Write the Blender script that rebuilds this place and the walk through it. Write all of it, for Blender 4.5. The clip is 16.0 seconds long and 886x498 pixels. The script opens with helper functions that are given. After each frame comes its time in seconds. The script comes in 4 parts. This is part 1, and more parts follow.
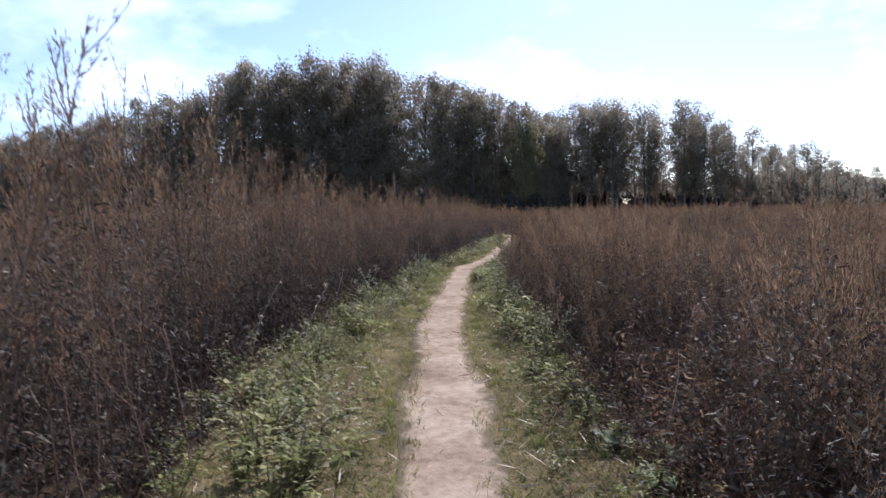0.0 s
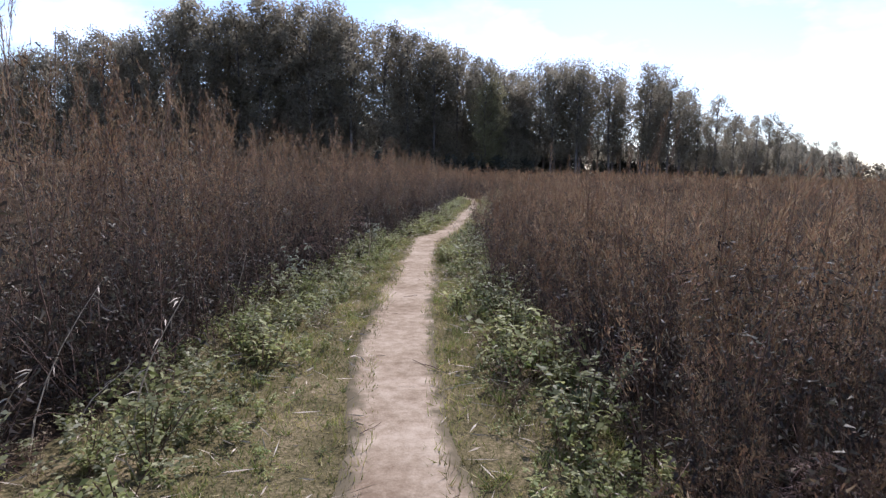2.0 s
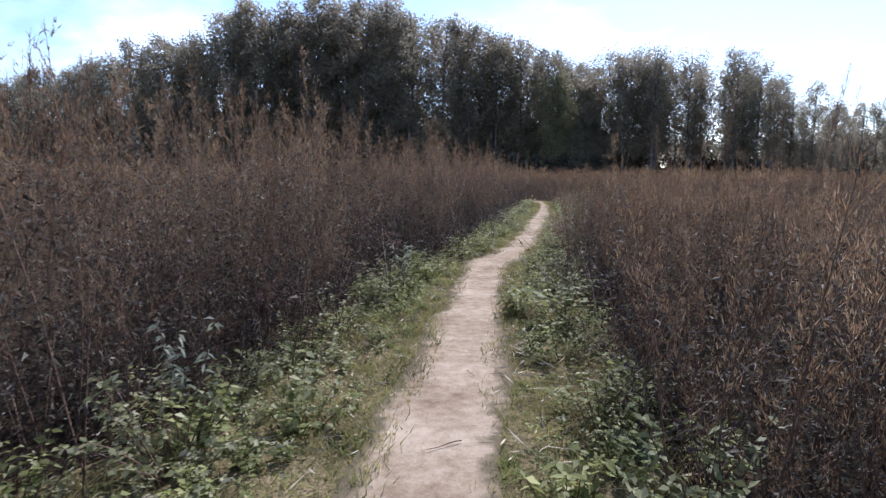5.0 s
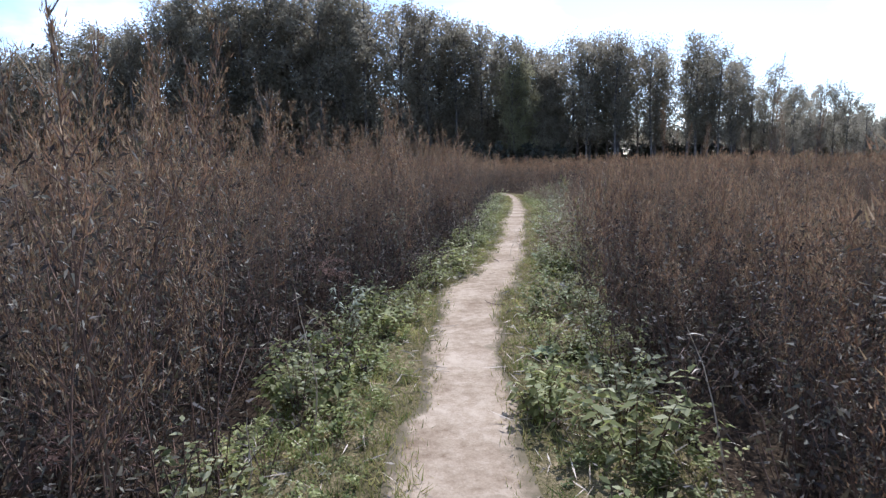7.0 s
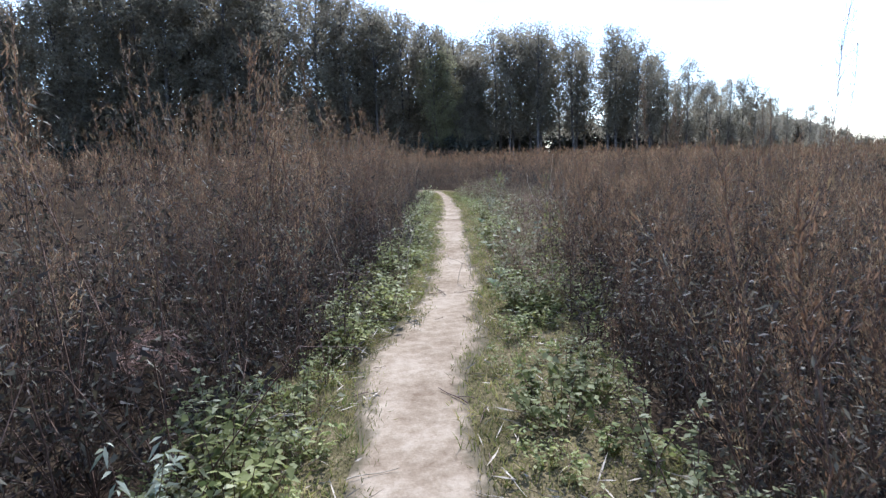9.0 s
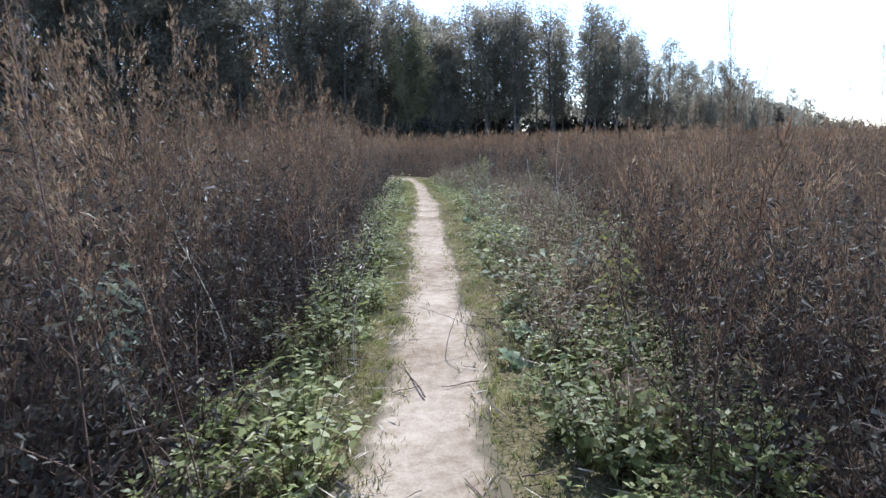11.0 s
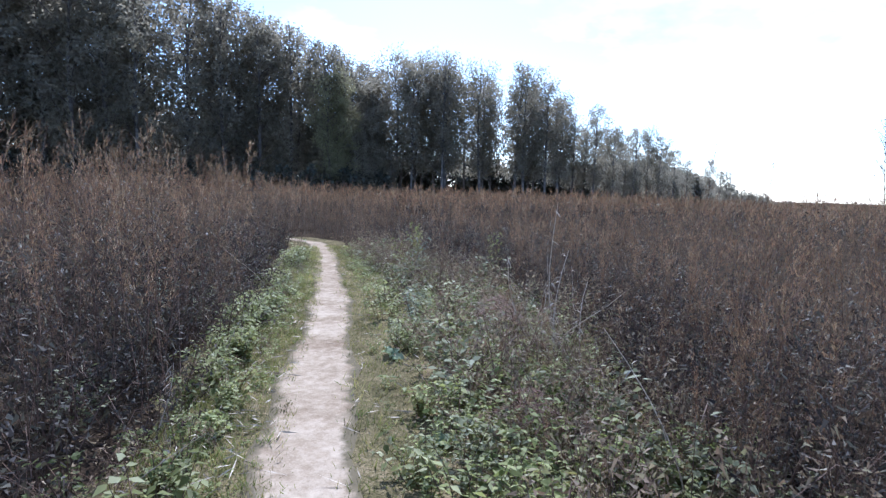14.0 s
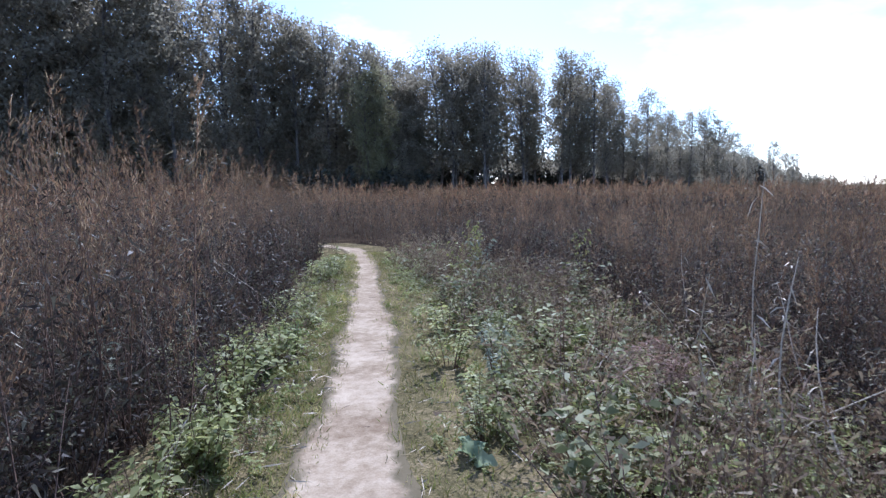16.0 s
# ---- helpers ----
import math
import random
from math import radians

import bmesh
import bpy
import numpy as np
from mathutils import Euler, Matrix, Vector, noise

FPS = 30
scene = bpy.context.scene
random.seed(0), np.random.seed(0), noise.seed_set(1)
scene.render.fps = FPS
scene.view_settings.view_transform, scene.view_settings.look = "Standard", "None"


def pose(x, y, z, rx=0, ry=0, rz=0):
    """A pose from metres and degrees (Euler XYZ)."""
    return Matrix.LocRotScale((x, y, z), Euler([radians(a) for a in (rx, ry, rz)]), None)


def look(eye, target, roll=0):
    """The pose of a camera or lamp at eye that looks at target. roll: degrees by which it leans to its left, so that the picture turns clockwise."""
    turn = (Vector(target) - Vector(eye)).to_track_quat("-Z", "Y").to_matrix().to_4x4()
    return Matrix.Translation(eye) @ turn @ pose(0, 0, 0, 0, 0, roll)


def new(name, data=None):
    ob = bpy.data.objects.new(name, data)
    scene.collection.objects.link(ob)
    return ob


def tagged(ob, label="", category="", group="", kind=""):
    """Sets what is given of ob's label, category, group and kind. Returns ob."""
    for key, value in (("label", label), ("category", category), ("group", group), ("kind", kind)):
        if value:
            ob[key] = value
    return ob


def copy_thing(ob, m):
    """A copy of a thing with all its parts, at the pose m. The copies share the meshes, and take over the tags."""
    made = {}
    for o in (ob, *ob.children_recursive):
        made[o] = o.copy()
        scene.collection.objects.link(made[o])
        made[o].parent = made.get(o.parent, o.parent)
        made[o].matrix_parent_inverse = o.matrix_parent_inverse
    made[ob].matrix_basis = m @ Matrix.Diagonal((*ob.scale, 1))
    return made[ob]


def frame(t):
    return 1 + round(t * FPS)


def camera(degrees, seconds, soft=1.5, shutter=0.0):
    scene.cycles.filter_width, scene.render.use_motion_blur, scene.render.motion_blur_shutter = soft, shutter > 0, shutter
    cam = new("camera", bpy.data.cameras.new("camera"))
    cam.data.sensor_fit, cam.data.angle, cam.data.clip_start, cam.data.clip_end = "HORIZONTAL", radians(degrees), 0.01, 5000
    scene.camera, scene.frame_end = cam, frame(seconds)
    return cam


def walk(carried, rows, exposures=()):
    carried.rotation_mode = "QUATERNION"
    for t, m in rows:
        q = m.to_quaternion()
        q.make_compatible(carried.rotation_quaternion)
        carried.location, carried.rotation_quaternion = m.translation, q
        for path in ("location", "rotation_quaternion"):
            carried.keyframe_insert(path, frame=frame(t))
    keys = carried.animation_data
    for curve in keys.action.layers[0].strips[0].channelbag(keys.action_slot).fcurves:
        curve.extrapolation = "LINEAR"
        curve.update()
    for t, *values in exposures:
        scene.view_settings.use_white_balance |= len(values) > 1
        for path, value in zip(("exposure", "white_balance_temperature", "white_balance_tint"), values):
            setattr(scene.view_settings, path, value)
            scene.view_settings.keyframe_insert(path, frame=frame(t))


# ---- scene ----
cam = camera(74.5, 16.0, soft=1.35, shutter=0.1)
PATH = [  # seconds, x, y, z, rx, ry, rz
    (0, -0.010, 0.000, 1.507, 86.47, 1.03, 0.07),
    (0.5, 0.056, 0.686, 1.470, 79.08, -8.74, -6.26),
    (1, -0.017, 1.398, 1.541, 83.02, -2.90, -5.18),
    (1.5, -0.067, 2.119, 1.576, 83.36, 2.24, -3.03),
    (2, -0.041, 2.780, 1.496, 82.59, -0.96, -4.03),
    (2.5, -0.062, 3.441, 1.526, 82.61, 0.37, -4.80),
    (3, -0.048, 4.128, 1.575, 85.81, 0.75, 7.01),
    (3.5, 0.022, 4.768, 1.503, 84.06, 3.33, 5.98),
    (4, 0.061, 5.444, 1.465, 84.32, 2.33, -4.02),
    (4.5, 0.047, 6.171, 1.461, 83.28, -1.38, 6.27),
    (5, 0.162, 6.844, 1.388, 82.72, -0.15, 1.99),
    (5.2, 0.179, 7.109, 1.473, 83.42, -1.67, -2.37),
    (7.3, 0.034, 9.704, 1.480, 81.73, 2.44, -0.93),
    (7.5, 0.060, 9.971, 1.532, 83.10, 1.70, 1.59),
    (8, 0.140, 10.603, 1.460, 83.08, 0.95, -3.10),
    (8.5, 0.157, 11.244, 1.512, 81.36, 0.19, -10.86),
    (8.7, 0.131, 11.515, 1.471, 81.05, 1.29, -9.67),
    (10.8, 0.595, 14.607, 1.449, 82.04, 3.95, -11.22),
    (11, 0.634, 14.899, 1.406, 79.49, 1.60, -12.20),
    (11.5, 0.737, 15.638, 1.498, 79.65, 1.62, -18.22),
    (12, 0.945, 16.418, 1.522, 80.46, 4.83, -13.07),
    (12.5, 1.156, 17.146, 1.531, 83.04, 1.33, -13.88),
    (13, 1.388, 17.838, 1.525, 82.03, 0.51, -19.52),
    (13.5, 1.627, 18.527, 1.519, 84.39, -1.42, -19.71),
    (14, 1.660, 19.217, 1.630, 84.47, -1.54, -19.69),
    (14.5, 1.718, 19.801, 1.452, 85.91, 1.02, -30.48),
    (15, 1.937, 20.429, 1.476, 82.61, 2.33, -23.54),
    (15.5, 2.057, 21.062, 1.483, 83.64, 0.60, -19.59),
    (16, 2.136, 21.698, 1.473, 84.42, 1.07, -15.79),
]
walk(cam, [(t, pose(x, y, z, rx, ry, rz)) for t, x, y, z, rx, ry, rz in PATH],
     exposures=[(0, 0.48, 5700, 22), (5, 0.58, 5500, 19), (8.5, 0.84, 5250, 14), (11, 0.92, 5130, 12),
                (12.5, 0.95, 5030, 12), (14.5, 0.9, 4950, 16), (16, 0.8, 4980, 17)])

# ---- sky, sun ----
SUN_EL, SUN_AZ = radians(45), radians(20)  # azimuth from +y towards +x
TO_SUN = Vector((math.sin(SUN_AZ) * math.cos(SUN_EL), math.cos(SUN_AZ) * math.cos(SUN_EL), math.sin(SUN_EL)))
sun = new("sun", bpy.data.lights.new("sun", "SUN"))
sun.data.energy, sun.data.angle, sun.data.color = 4.7, radians(0.6), (1.0, 0.95, 0.88)
sun.matrix_world = look((0, 0, 60), Vector((0, 0, 60)) - TO_SUN)

world = bpy.data.worlds.new("sky")
scene.world = world
world.use_nodes = True
wn, wl = world.node_tree.nodes, world.node_tree.links
wn.clear()
sky = wn.new("ShaderNodeTexSky")
sky.sky_type, sky.sun_disc = "NISHITA", False
sky.sun_elevation, sky.sun_rotation = SUN_EL, SUN_AZ
sky.air_density, sky.dust_density, sky.ozone_density = 1.0, 0.45, 1.5
coord = wn.new("ShaderNodeTexCoord")
stretch = wn.new("ShaderNodeMapping")
stretch.inputs["Scale"].default_value = (1.0, 1.0, 2.2)
stretch.inputs["Location"].default_value = (0.35, 0.1, 0.2)
wl.new(coord.outputs["Generated"], stretch.inputs["Vector"])
puff = wn.new("ShaderNodeTexNoise")
puff.inputs["Scale"].default_value, puff.inputs["Detail"].default_value, puff.inputs["Roughness"].default_value = 3.2, 8, 0.55
wl.new(stretch.outputs[0], puff.inputs["Vector"])
cover = wn.new("ShaderNodeValToRGB")
cover.color_ramp.elements[0].position, cover.color_ramp.elements[1].position = 0.45, 0.6
wl.new(puff.outputs["Fac"], cover.inputs[0])
cloud = wn.new("ShaderNodeMixRGB")
shade = wn.new("ShaderNodeTexNoise")  # grey undersides and bright tops
shade.inputs["Scale"].default_value, shade.inputs["Detail"].default_value = 7.0, 5
wl.new(stretch.outputs[0], shade.inputs["Vector"])
body = wn.new("ShaderNodeValToRGB")
body.color_ramp.elements[0].position, body.color_ramp.elements[1].position = 0.35, 0.65
body.color_ramp.elements[0].color, body.color_ramp.elements[1].color = (0.9, 0.9, 0.9, 1), (3.4, 3.3, 3.2, 1)
wl.new(shade.outputs["Fac"], body.inputs[0])
lit = wn.new("ShaderNodeMixRGB")
lit.blend_type = "ADD"
lit.inputs[0].default_value = 1.0
wl.new(sky.outputs[0], lit.inputs[1])
wl.new(body.outputs[0], lit.inputs[2])
wl.new(lit.outputs[0], cloud.inputs[2])
wl.new(cover.outputs[0], cloud.inputs[0])
wl.new(sky.outputs[0], cloud.inputs[1])
back = wn.new("ShaderNodeBackground")
back.inputs["Strength"].default_value = 0.135
wl.new(cloud.outputs[0], back.inputs["Color"])
wout = wn.new("ShaderNodeOutputWorld")
wl.new(back.outputs[0], wout.inputs[0])


# ---- materials ----
def base_material(name, rough=0.8):
    m = bpy.data.materials.new(name)
    m.use_nodes = True
    n, l = m.node_tree.nodes, m.node_tree.links
    b = n["Principled BSDF"]
    b.inputs["Roughness"].default_value = rough
    b.inputs["Specular IOR Level"].default_value = 0.25
    return m, n, l, b


def ramp(n, stops):
    r = n.new("ShaderNodeValToRGB")
    e = r.color_ramp.elements
    while len(e) < len(stops):
        e.new(0.5)
    for k, (p, c) in zip(e, stops):
        k.position, k.color = p, (*c, 1)
    return r


def leaf_material(name, colours, through_share=0.35, rough=0.6, per_object=0.5, gloss=0.3, patch=0.35, span=0.3):
    """Thin plant matter: colour varies leaf by leaf and plant by plant, part of the light passes through."""
    m, n, l, b = base_material(name, rough)
    b.inputs["Specular IOR Level"].default_value = gloss
    geo, info = n.new("ShaderNodeNewGeometry"), n.new("ShaderNodeObjectInfo")
    mix = n.new("ShaderNodeMath")
    mix.operation = "MULTIPLY_ADD"
    l.new(info.outputs["Random"], mix.inputs[0])
    mix.inputs[1].default_value = per_object
    half = n.new("ShaderNodeMath")
    half.operation = "MULTIPLY"
    half.inputs[1].default_value = 1 - per_object
    l.new(geo.outputs["Random Per Island"], half.inputs[0])
    l.new(half.outputs[0], mix.inputs[2])
    r = ramp(n, [(i / (len(colours) - 1), c) for i, c in enumerate(colours)])
    l.new(mix.outputs[0], r.inputs[0])
    # patches of another growth over the field, some metres wide
    pos = n.new("ShaderNodeTexNoise")
    pos.inputs["Scale"].default_value, pos.inputs["Detail"].default_value = patch, 3
    l.new(geo.outputs["Position"], pos.inputs["Vector"])
    tone = n.new("ShaderNodeHueSaturation")
    val = n.new("ShaderNodeMapRange")
    val.inputs[1].default_value, val.inputs[2].default_value, val.inputs[3].default_value, val.inputs[4].default_value = 0.3, 0.7, 1 - span, 1 + span
    l.new(pos.outputs["Fac"], val.inputs[0])
    l.new(val.outputs[0], tone.inputs["Value"])
    l.new(r.outputs[0], tone.inputs["Color"])
    l.new(tone.outputs[0], b.inputs["Base Color"])
    tr = n.new("ShaderNodeBsdfTranslucent")
    l.new(tone.outputs[0], tr.inputs["Color"])
    ms = n.new("ShaderNodeMixShader")
    ms.inputs[0].default_value = through_share
    l.new(b.outputs[0], ms.inputs[1])
    l.new(tr.outputs[0], ms.inputs[2])
    l.new(ms.outputs[0], n["Material Output"].inputs[0])
    return m


def stem_material(name, dark, light, scale=30):
    m, n, l, b = base_material(name, 0.75)
    geo = n.new("ShaderNodeNewGeometry")
    tex = n.new("ShaderNodeTexNoise")
    tex.inputs["Scale"].default_value, tex.inputs["Detail"].default_value = scale, 5
    l.new(geo.outputs["Position"], tex.inputs["Vector"])
    r = ramp(n, [(0.3, dark), (0.7, light)])
    l.new(tex.outputs["Fac"], r.inputs[0])
    l.new(r.outputs[0], b.inputs["Base Color"])
    bump = n.new("ShaderNodeBump")
    bump.inputs["Strength"].default_value, bump.inputs["Distance"].default_value = 0.4, 0.01
    l.new(tex.outputs["Fac"], bump.inputs["Height"])
    l.new(bump.outputs[0], b.inputs["Normal"])
    return m


def soil_material(name, stops, grain=60, patch=1.3, depth=0.02, fine_share=0.35):
    """Earth: broad patches, fine grain and small pits."""
    m, n, l, b = base_material(name, 0.95)
    b.inputs["Specular IOR Level"].default_value = 0.0
    geo = n.new("ShaderNodeNewGeometry")
    big, fine = n.new("ShaderNodeTexNoise"), n.new("ShaderNodeTexNoise")
    big.inputs["Scale"].default_value, big.inputs["Detail"].default_value = patch, 6
    fine.inputs["Scale"].default_value, fine.inputs["Detail"].default_value = grain, 8
    mid = n.new("ShaderNodeTexNoise")
    mid.inputs["Scale"].default_value, mid.inputs["Detail"].default_value = patch * 7, 6
    mid.inputs["Roughness"].default_value = 0.7
    for t in (big, fine, mid):
        l.new(geo.outputs["Position"], t.inputs["Vector"])
    add = n.new("ShaderNodeMixRGB")
    add.inputs[0].default_value = 0.5
    l.new(big.outputs["Fac"], add.inputs[1])
    l.new(mid.outputs["Fac"], add.inputs[2])
    add2 = n.new("ShaderNodeMixRGB")
    add2.inputs[0].default_value = fine_share
    l.new(add.outputs[0], add2.inputs[1])
    l.new(fine.outputs["Fac"], add2.inputs[2])
    r = ramp(n, stops)
    l.new(add2.outputs[0], r.inputs[0])
    l.new(r.outputs[0], b.inputs["Base Color"])
    bump = n.new("ShaderNodeBump")
    bump.inputs["Strength"].default_value, bump.inputs["Distance"].default_value = 0.8, depth
    l.new(add2.outputs[0], bump.inputs["Height"])
    l.new(bump.outputs[0], b.inputs["Normal"])
    return m


M_GROUND = soil_material("leaf litter", [(0.36, (0.018, 0.013, 0.01)), (0.5, (0.042, 0.03, 0.02)), (0.64, (0.085, 0.062, 0.038))], 40, 1.6, 0.06)
M_VERGE = soil_material("trodden turf", [(0.38, (0.05, 0.044, 0.022)), (0.5, (0.12, 0.098, 0.048)), (0.62, (0.25, 0.19, 0.11))], 55, 2.0, 0.05)
M_PATH = soil_material("dry loam", [(0.39, (0.185, 0.132, 0.085)), (0.5, (0.295, 0.226, 0.152)), (0.61, (0.405, 0.322, 0.228))], 70, 1.6, 0.014, 0.14)


def worn_edge(m):
    """The loam thins out into turf soil towards the rims, unevenly."""
    n, l = m.node_tree.nodes, m.node_tree.links
    b = n["Principled BSDF"]
    loam = b.inputs["Base Color"].links[0].from_socket
    uv = n.new("ShaderNodeUVMap")
    sep = n.new("ShaderNodeSeparateXYZ")
    l.new(uv.outputs[0], sep.inputs[0])
    geo = n.new("ShaderNodeNewGeometry")
    tex = n.new("ShaderNodeTexNoise")
    tex.inputs["Scale"].default_value, tex.inputs["Detail"].default_value, tex.inputs["Roughness"].default_value = 5, 7, 0.62
    l.new(geo.outputs["Position"], tex.inputs["Vector"])
    add = n.new("ShaderNodeMath")
    add.operation = "MULTIPLY_ADD"
    l.new(tex.outputs["Fac"], add.inputs[0])
    add.inputs[1].default_value = 0.9
    l.new(sep.outputs[0], add.inputs[2])
    r = ramp(n, [(0.0, (0, 0, 0)), (1.0, (1, 1, 1))])
    r.color_ramp.elements[0].position, r.color_ramp.elements[1].position = 0.78, 0.92
    half = n.new("ShaderNodeMath")
    half.operation = "MULTIPLY"
    half.inputs[1].default_value = 0.72
    l.new(add.outputs[0], half.inputs[0])
    l.new(half.outputs[0], r.inputs[0])
    mix = n.new("ShaderNodeMixRGB")
    l.new(r.outputs[0], mix.inputs[0])
    l.new(loam, mix.inputs[1])
    mix.inputs[2].default_value = (0.13, 0.105, 0.065, 1)
    l.new(mix.outputs[0], b.inputs["Base Color"])


worn_edge(M_PATH)
M_STEM = stem_material("dry stem", (0.07, 0.042, 0.03), (0.17, 0.105, 0.07))
M_STRAW = stem_material("bleached straw", (0.34, 0.27, 0.19), (0.55, 0.46, 0.34))
# pale last colour paints leaf glints; near-black ones carry the stands' inner shade
M_DRY = leaf_material("withered leaf with painted glints and shade", [(0.028, 0.021, 0.017), (0.045, 0.034, 0.026), (0.07, 0.054, 0.038), (0.085, 0.075, 0.045), (0.30, 0.26, 0.19)], 0.22, 0.6, per_object=0.15, gloss=0.15, patch=2.2, span=0.55)
M_SEED = leaf_material("rusty seed head", [(0.09, 0.048, 0.027), (0.155, 0.087, 0.048), (0.22, 0.13, 0.075), (0.19, 0.135, 0.068), (0.38, 0.275, 0.175)], 0.42, per_object=0.3, gloss=0.15, patch=2.4, span=0.55)
M_HEAP = leaf_material("grey-brown dead leaf", [(0.13, 0.085, 0.05), (0.22, 0.155, 0.095), (0.33, 0.255, 0.16), (0.22, 0.22, 0.09)], 0.35, per_object=0.2, gloss=0.12)
# green leaf; the pale end paints sunlit highlights, the darks deepen the gaps
M_HERB = leaf_material("green herb leaf", [(0.075, 0.10, 0.028), (0.16, 0.185, 0.055), (0.29, 0.295, 0.105), (0.50, 0.47, 0.27)], 0.45, 0.6, gloss=0.18, patch=2.2, span=0.5)
# sunlight on the nettles is put into these lightened leaf colours
M_CLUMP = leaf_material("sunlit nettle leaf", [(0.125, 0.14, 0.04), (0.21, 0.22, 0.072), (0.32, 0.32, 0.128), (0.50, 0.475, 0.28)], 0.5, 0.6, per_object=0.2, gloss=0.15, patch=1.5, span=0.35)
M_SAGE = leaf_material("grey-green herb leaf", [(0.115, 0.125, 0.05), (0.195, 0.2, 0.085), (0.30, 0.295, 0.155), (0.50, 0.47, 0.31)], 0.42, 0.6, per_object=0.2, gloss=0.18)
M_BROAD = leaf_material("broad green leaf", [(0.13, 0.16, 0.07), (0.21, 0.25, 0.13), (0.34, 0.36, 0.23)], 0.35, 0.65, gloss=0.12)
M_YELLOW = leaf_material("yellowing leaf", [(0.16, 0.17, 0.05), (0.26, 0.25, 0.08), (0.20, 0.15, 0.06)], 0.4)
M_GRASS = leaf_material("short grass", [(0.13, 0.145, 0.036), (0.21, 0.215, 0.06), (0.30, 0.27, 0.092), (0.40, 0.315, 0.155)], 0.35, per_object=0.0, patch=2.2, span=0.6)
M_TUFT = leaf_material("tuft grass", [(0.09, 0.135, 0.03), (0.16, 0.205, 0.05), (0.28, 0.27, 0.09), (0.38, 0.31, 0.15)], 0.35, per_object=0.0, patch=1.5, span=0.4)
M_BARK = stem_material("grey bark", (0.06, 0.05, 0.045), (0.20, 0.175, 0.15), 3)
M_CROWN = leaf_material("tree leaf", [(0.19, 0.17, 0.12), (0.265, 0.235, 0.17), (0.345, 0.305, 0.225)], 0.72, rough=0.8, per_object=0.6, gloss=0.1)
M_CROWN_LIGHT = leaf_material("yellow green tree leaf", [(0.215, 0.20, 0.115), (0.29, 0.27, 0.15), (0.37, 0.33, 0.19)], 0.65, gloss=0.1)
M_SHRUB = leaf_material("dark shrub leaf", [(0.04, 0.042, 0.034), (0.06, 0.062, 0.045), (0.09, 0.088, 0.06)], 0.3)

# ---- mesh tools: everything is quads in arrays ----
rng = np.random.default_rng(7)


def quad_mesh(name, verts, quads, smooth=False):
    me = bpy.data.meshes.new(name)
    me.vertices.add(len(verts))
    me.vertices.foreach_set("co", np.ascontiguousarray(verts, np.float32).ravel())
    k = quads.shape[1]
    me.loops.add(len(quads) * k)
    me.loops.foreach_set("vertex_index", np.ascontiguousarray(quads, np.int32).ravel())
    me.polygons.add(len(quads))
    me.polygons.foreach_set("loop_start", np.arange(len(quads), dtype=np.int32) * k)
    if smooth:
        me.polygons.foreach_set("use_smooth", np.ones(len(quads), dtype=bool))
    me.update(calc_edges=True)
    return me


def join(pieces):
    """Several (verts, quads) in one."""
    vs, qs, k = [], [], 0
    for v, q in pieces:
        vs.append(v)
        qs.append(q + k)
        k += len(v)
    return np.concatenate(vs), np.concatenate(qs)


def tube(points, radii, sides=4):
    points, radii = np.asarray(points, float), np.asarray(radii, float)
    d = np.gradient(points, axis=0)
    d /= np.linalg.norm(d, axis=1, keepdims=True) + 1e-9
    ref = np.where(np.abs(d[:, 2:3]) > 0.9, [[1.0, 0, 0]], [[0, 0, 1.0]])
    a = np.cross(d, ref)
    a /= np.linalg.norm(a, axis=1, keepdims=True)
    b = np.cross(d, a)
    ang = np.arange(sides) * 2 * np.pi / sides
    ring = a[:, None] * np.cos(ang)[None, :, None] + b[:, None] * np.sin(ang)[None, :, None]
    v = points[:, None] + ring * radii[:, None, None]
    n = len(points)
    i, j = np.meshgrid(np.arange(n - 1), np.arange(sides), indexing="ij")
    k = (j + 1) % sides
    q = np.stack([i * sides + j, i * sides + k, (i + 1) * sides + k, (i + 1) * sides + j], -1).reshape(-1, 4)
    return v.reshape(-1, 3), q


def slivers(at, along, length, width, bend=0.0):
    """Leaves as single triangles, for the countless ones."""
    v, q = blades(at, along, length, width, bend)
    v = v.reshape(-1, 4, 3)
    base = v[:, 0]
    v = np.stack([base + (v[:, 1] - v[:, 3]) * 0.5, v[:, 2], base - (v[:, 1] - v[:, 3]) * 0.5], 1)
    return v.reshape(-1, 3), np.arange(len(v) * 3).reshape(-1, 3)


def blades(at, along, length, width, bend=0.0, flat=0.0):
    """Leaf-shaped quads: base, side, tip, side. flat: how much the upper faces turn to the sky."""
    at, along = np.asarray(at, float), np.asarray(along, float)
    m = len(at)
    along = along / (np.linalg.norm(along, axis=1, keepdims=True) + 1e-9)
    other = rng.normal(size=(m, 3)) + [0, 0, flat]
    side = np.cross(along, other)
    side /= np.linalg.norm(side, axis=1, keepdims=True) + 1e-9
    length, width = np.broadcast_to(length, (m,))[:, None], np.broadcast_to(width, (m,))[:, None]
    mid = at + along * length * 0.45
    tip = at + along * length
    tip[:, 2] -= bend * length[:, 0]
    v = np.stack([at, mid + side * width * 0.5, tip, mid - side * width * 0.5], 1).reshape(-1, 3)
    return v, np.arange(m * 4).reshape(m, 4)


def part(name, data, material, parent=None, label="", smooth=False, kind=""):
    me = quad_mesh(name, *data, smooth=smooth)
    me.materials.append(material)
    ob = new(name, me)
    ob.parent = parent
    return tagged(ob, label, kind=kind)


def thing(name, label, category, group=""):
    return tagged(new(name), label, category, group)


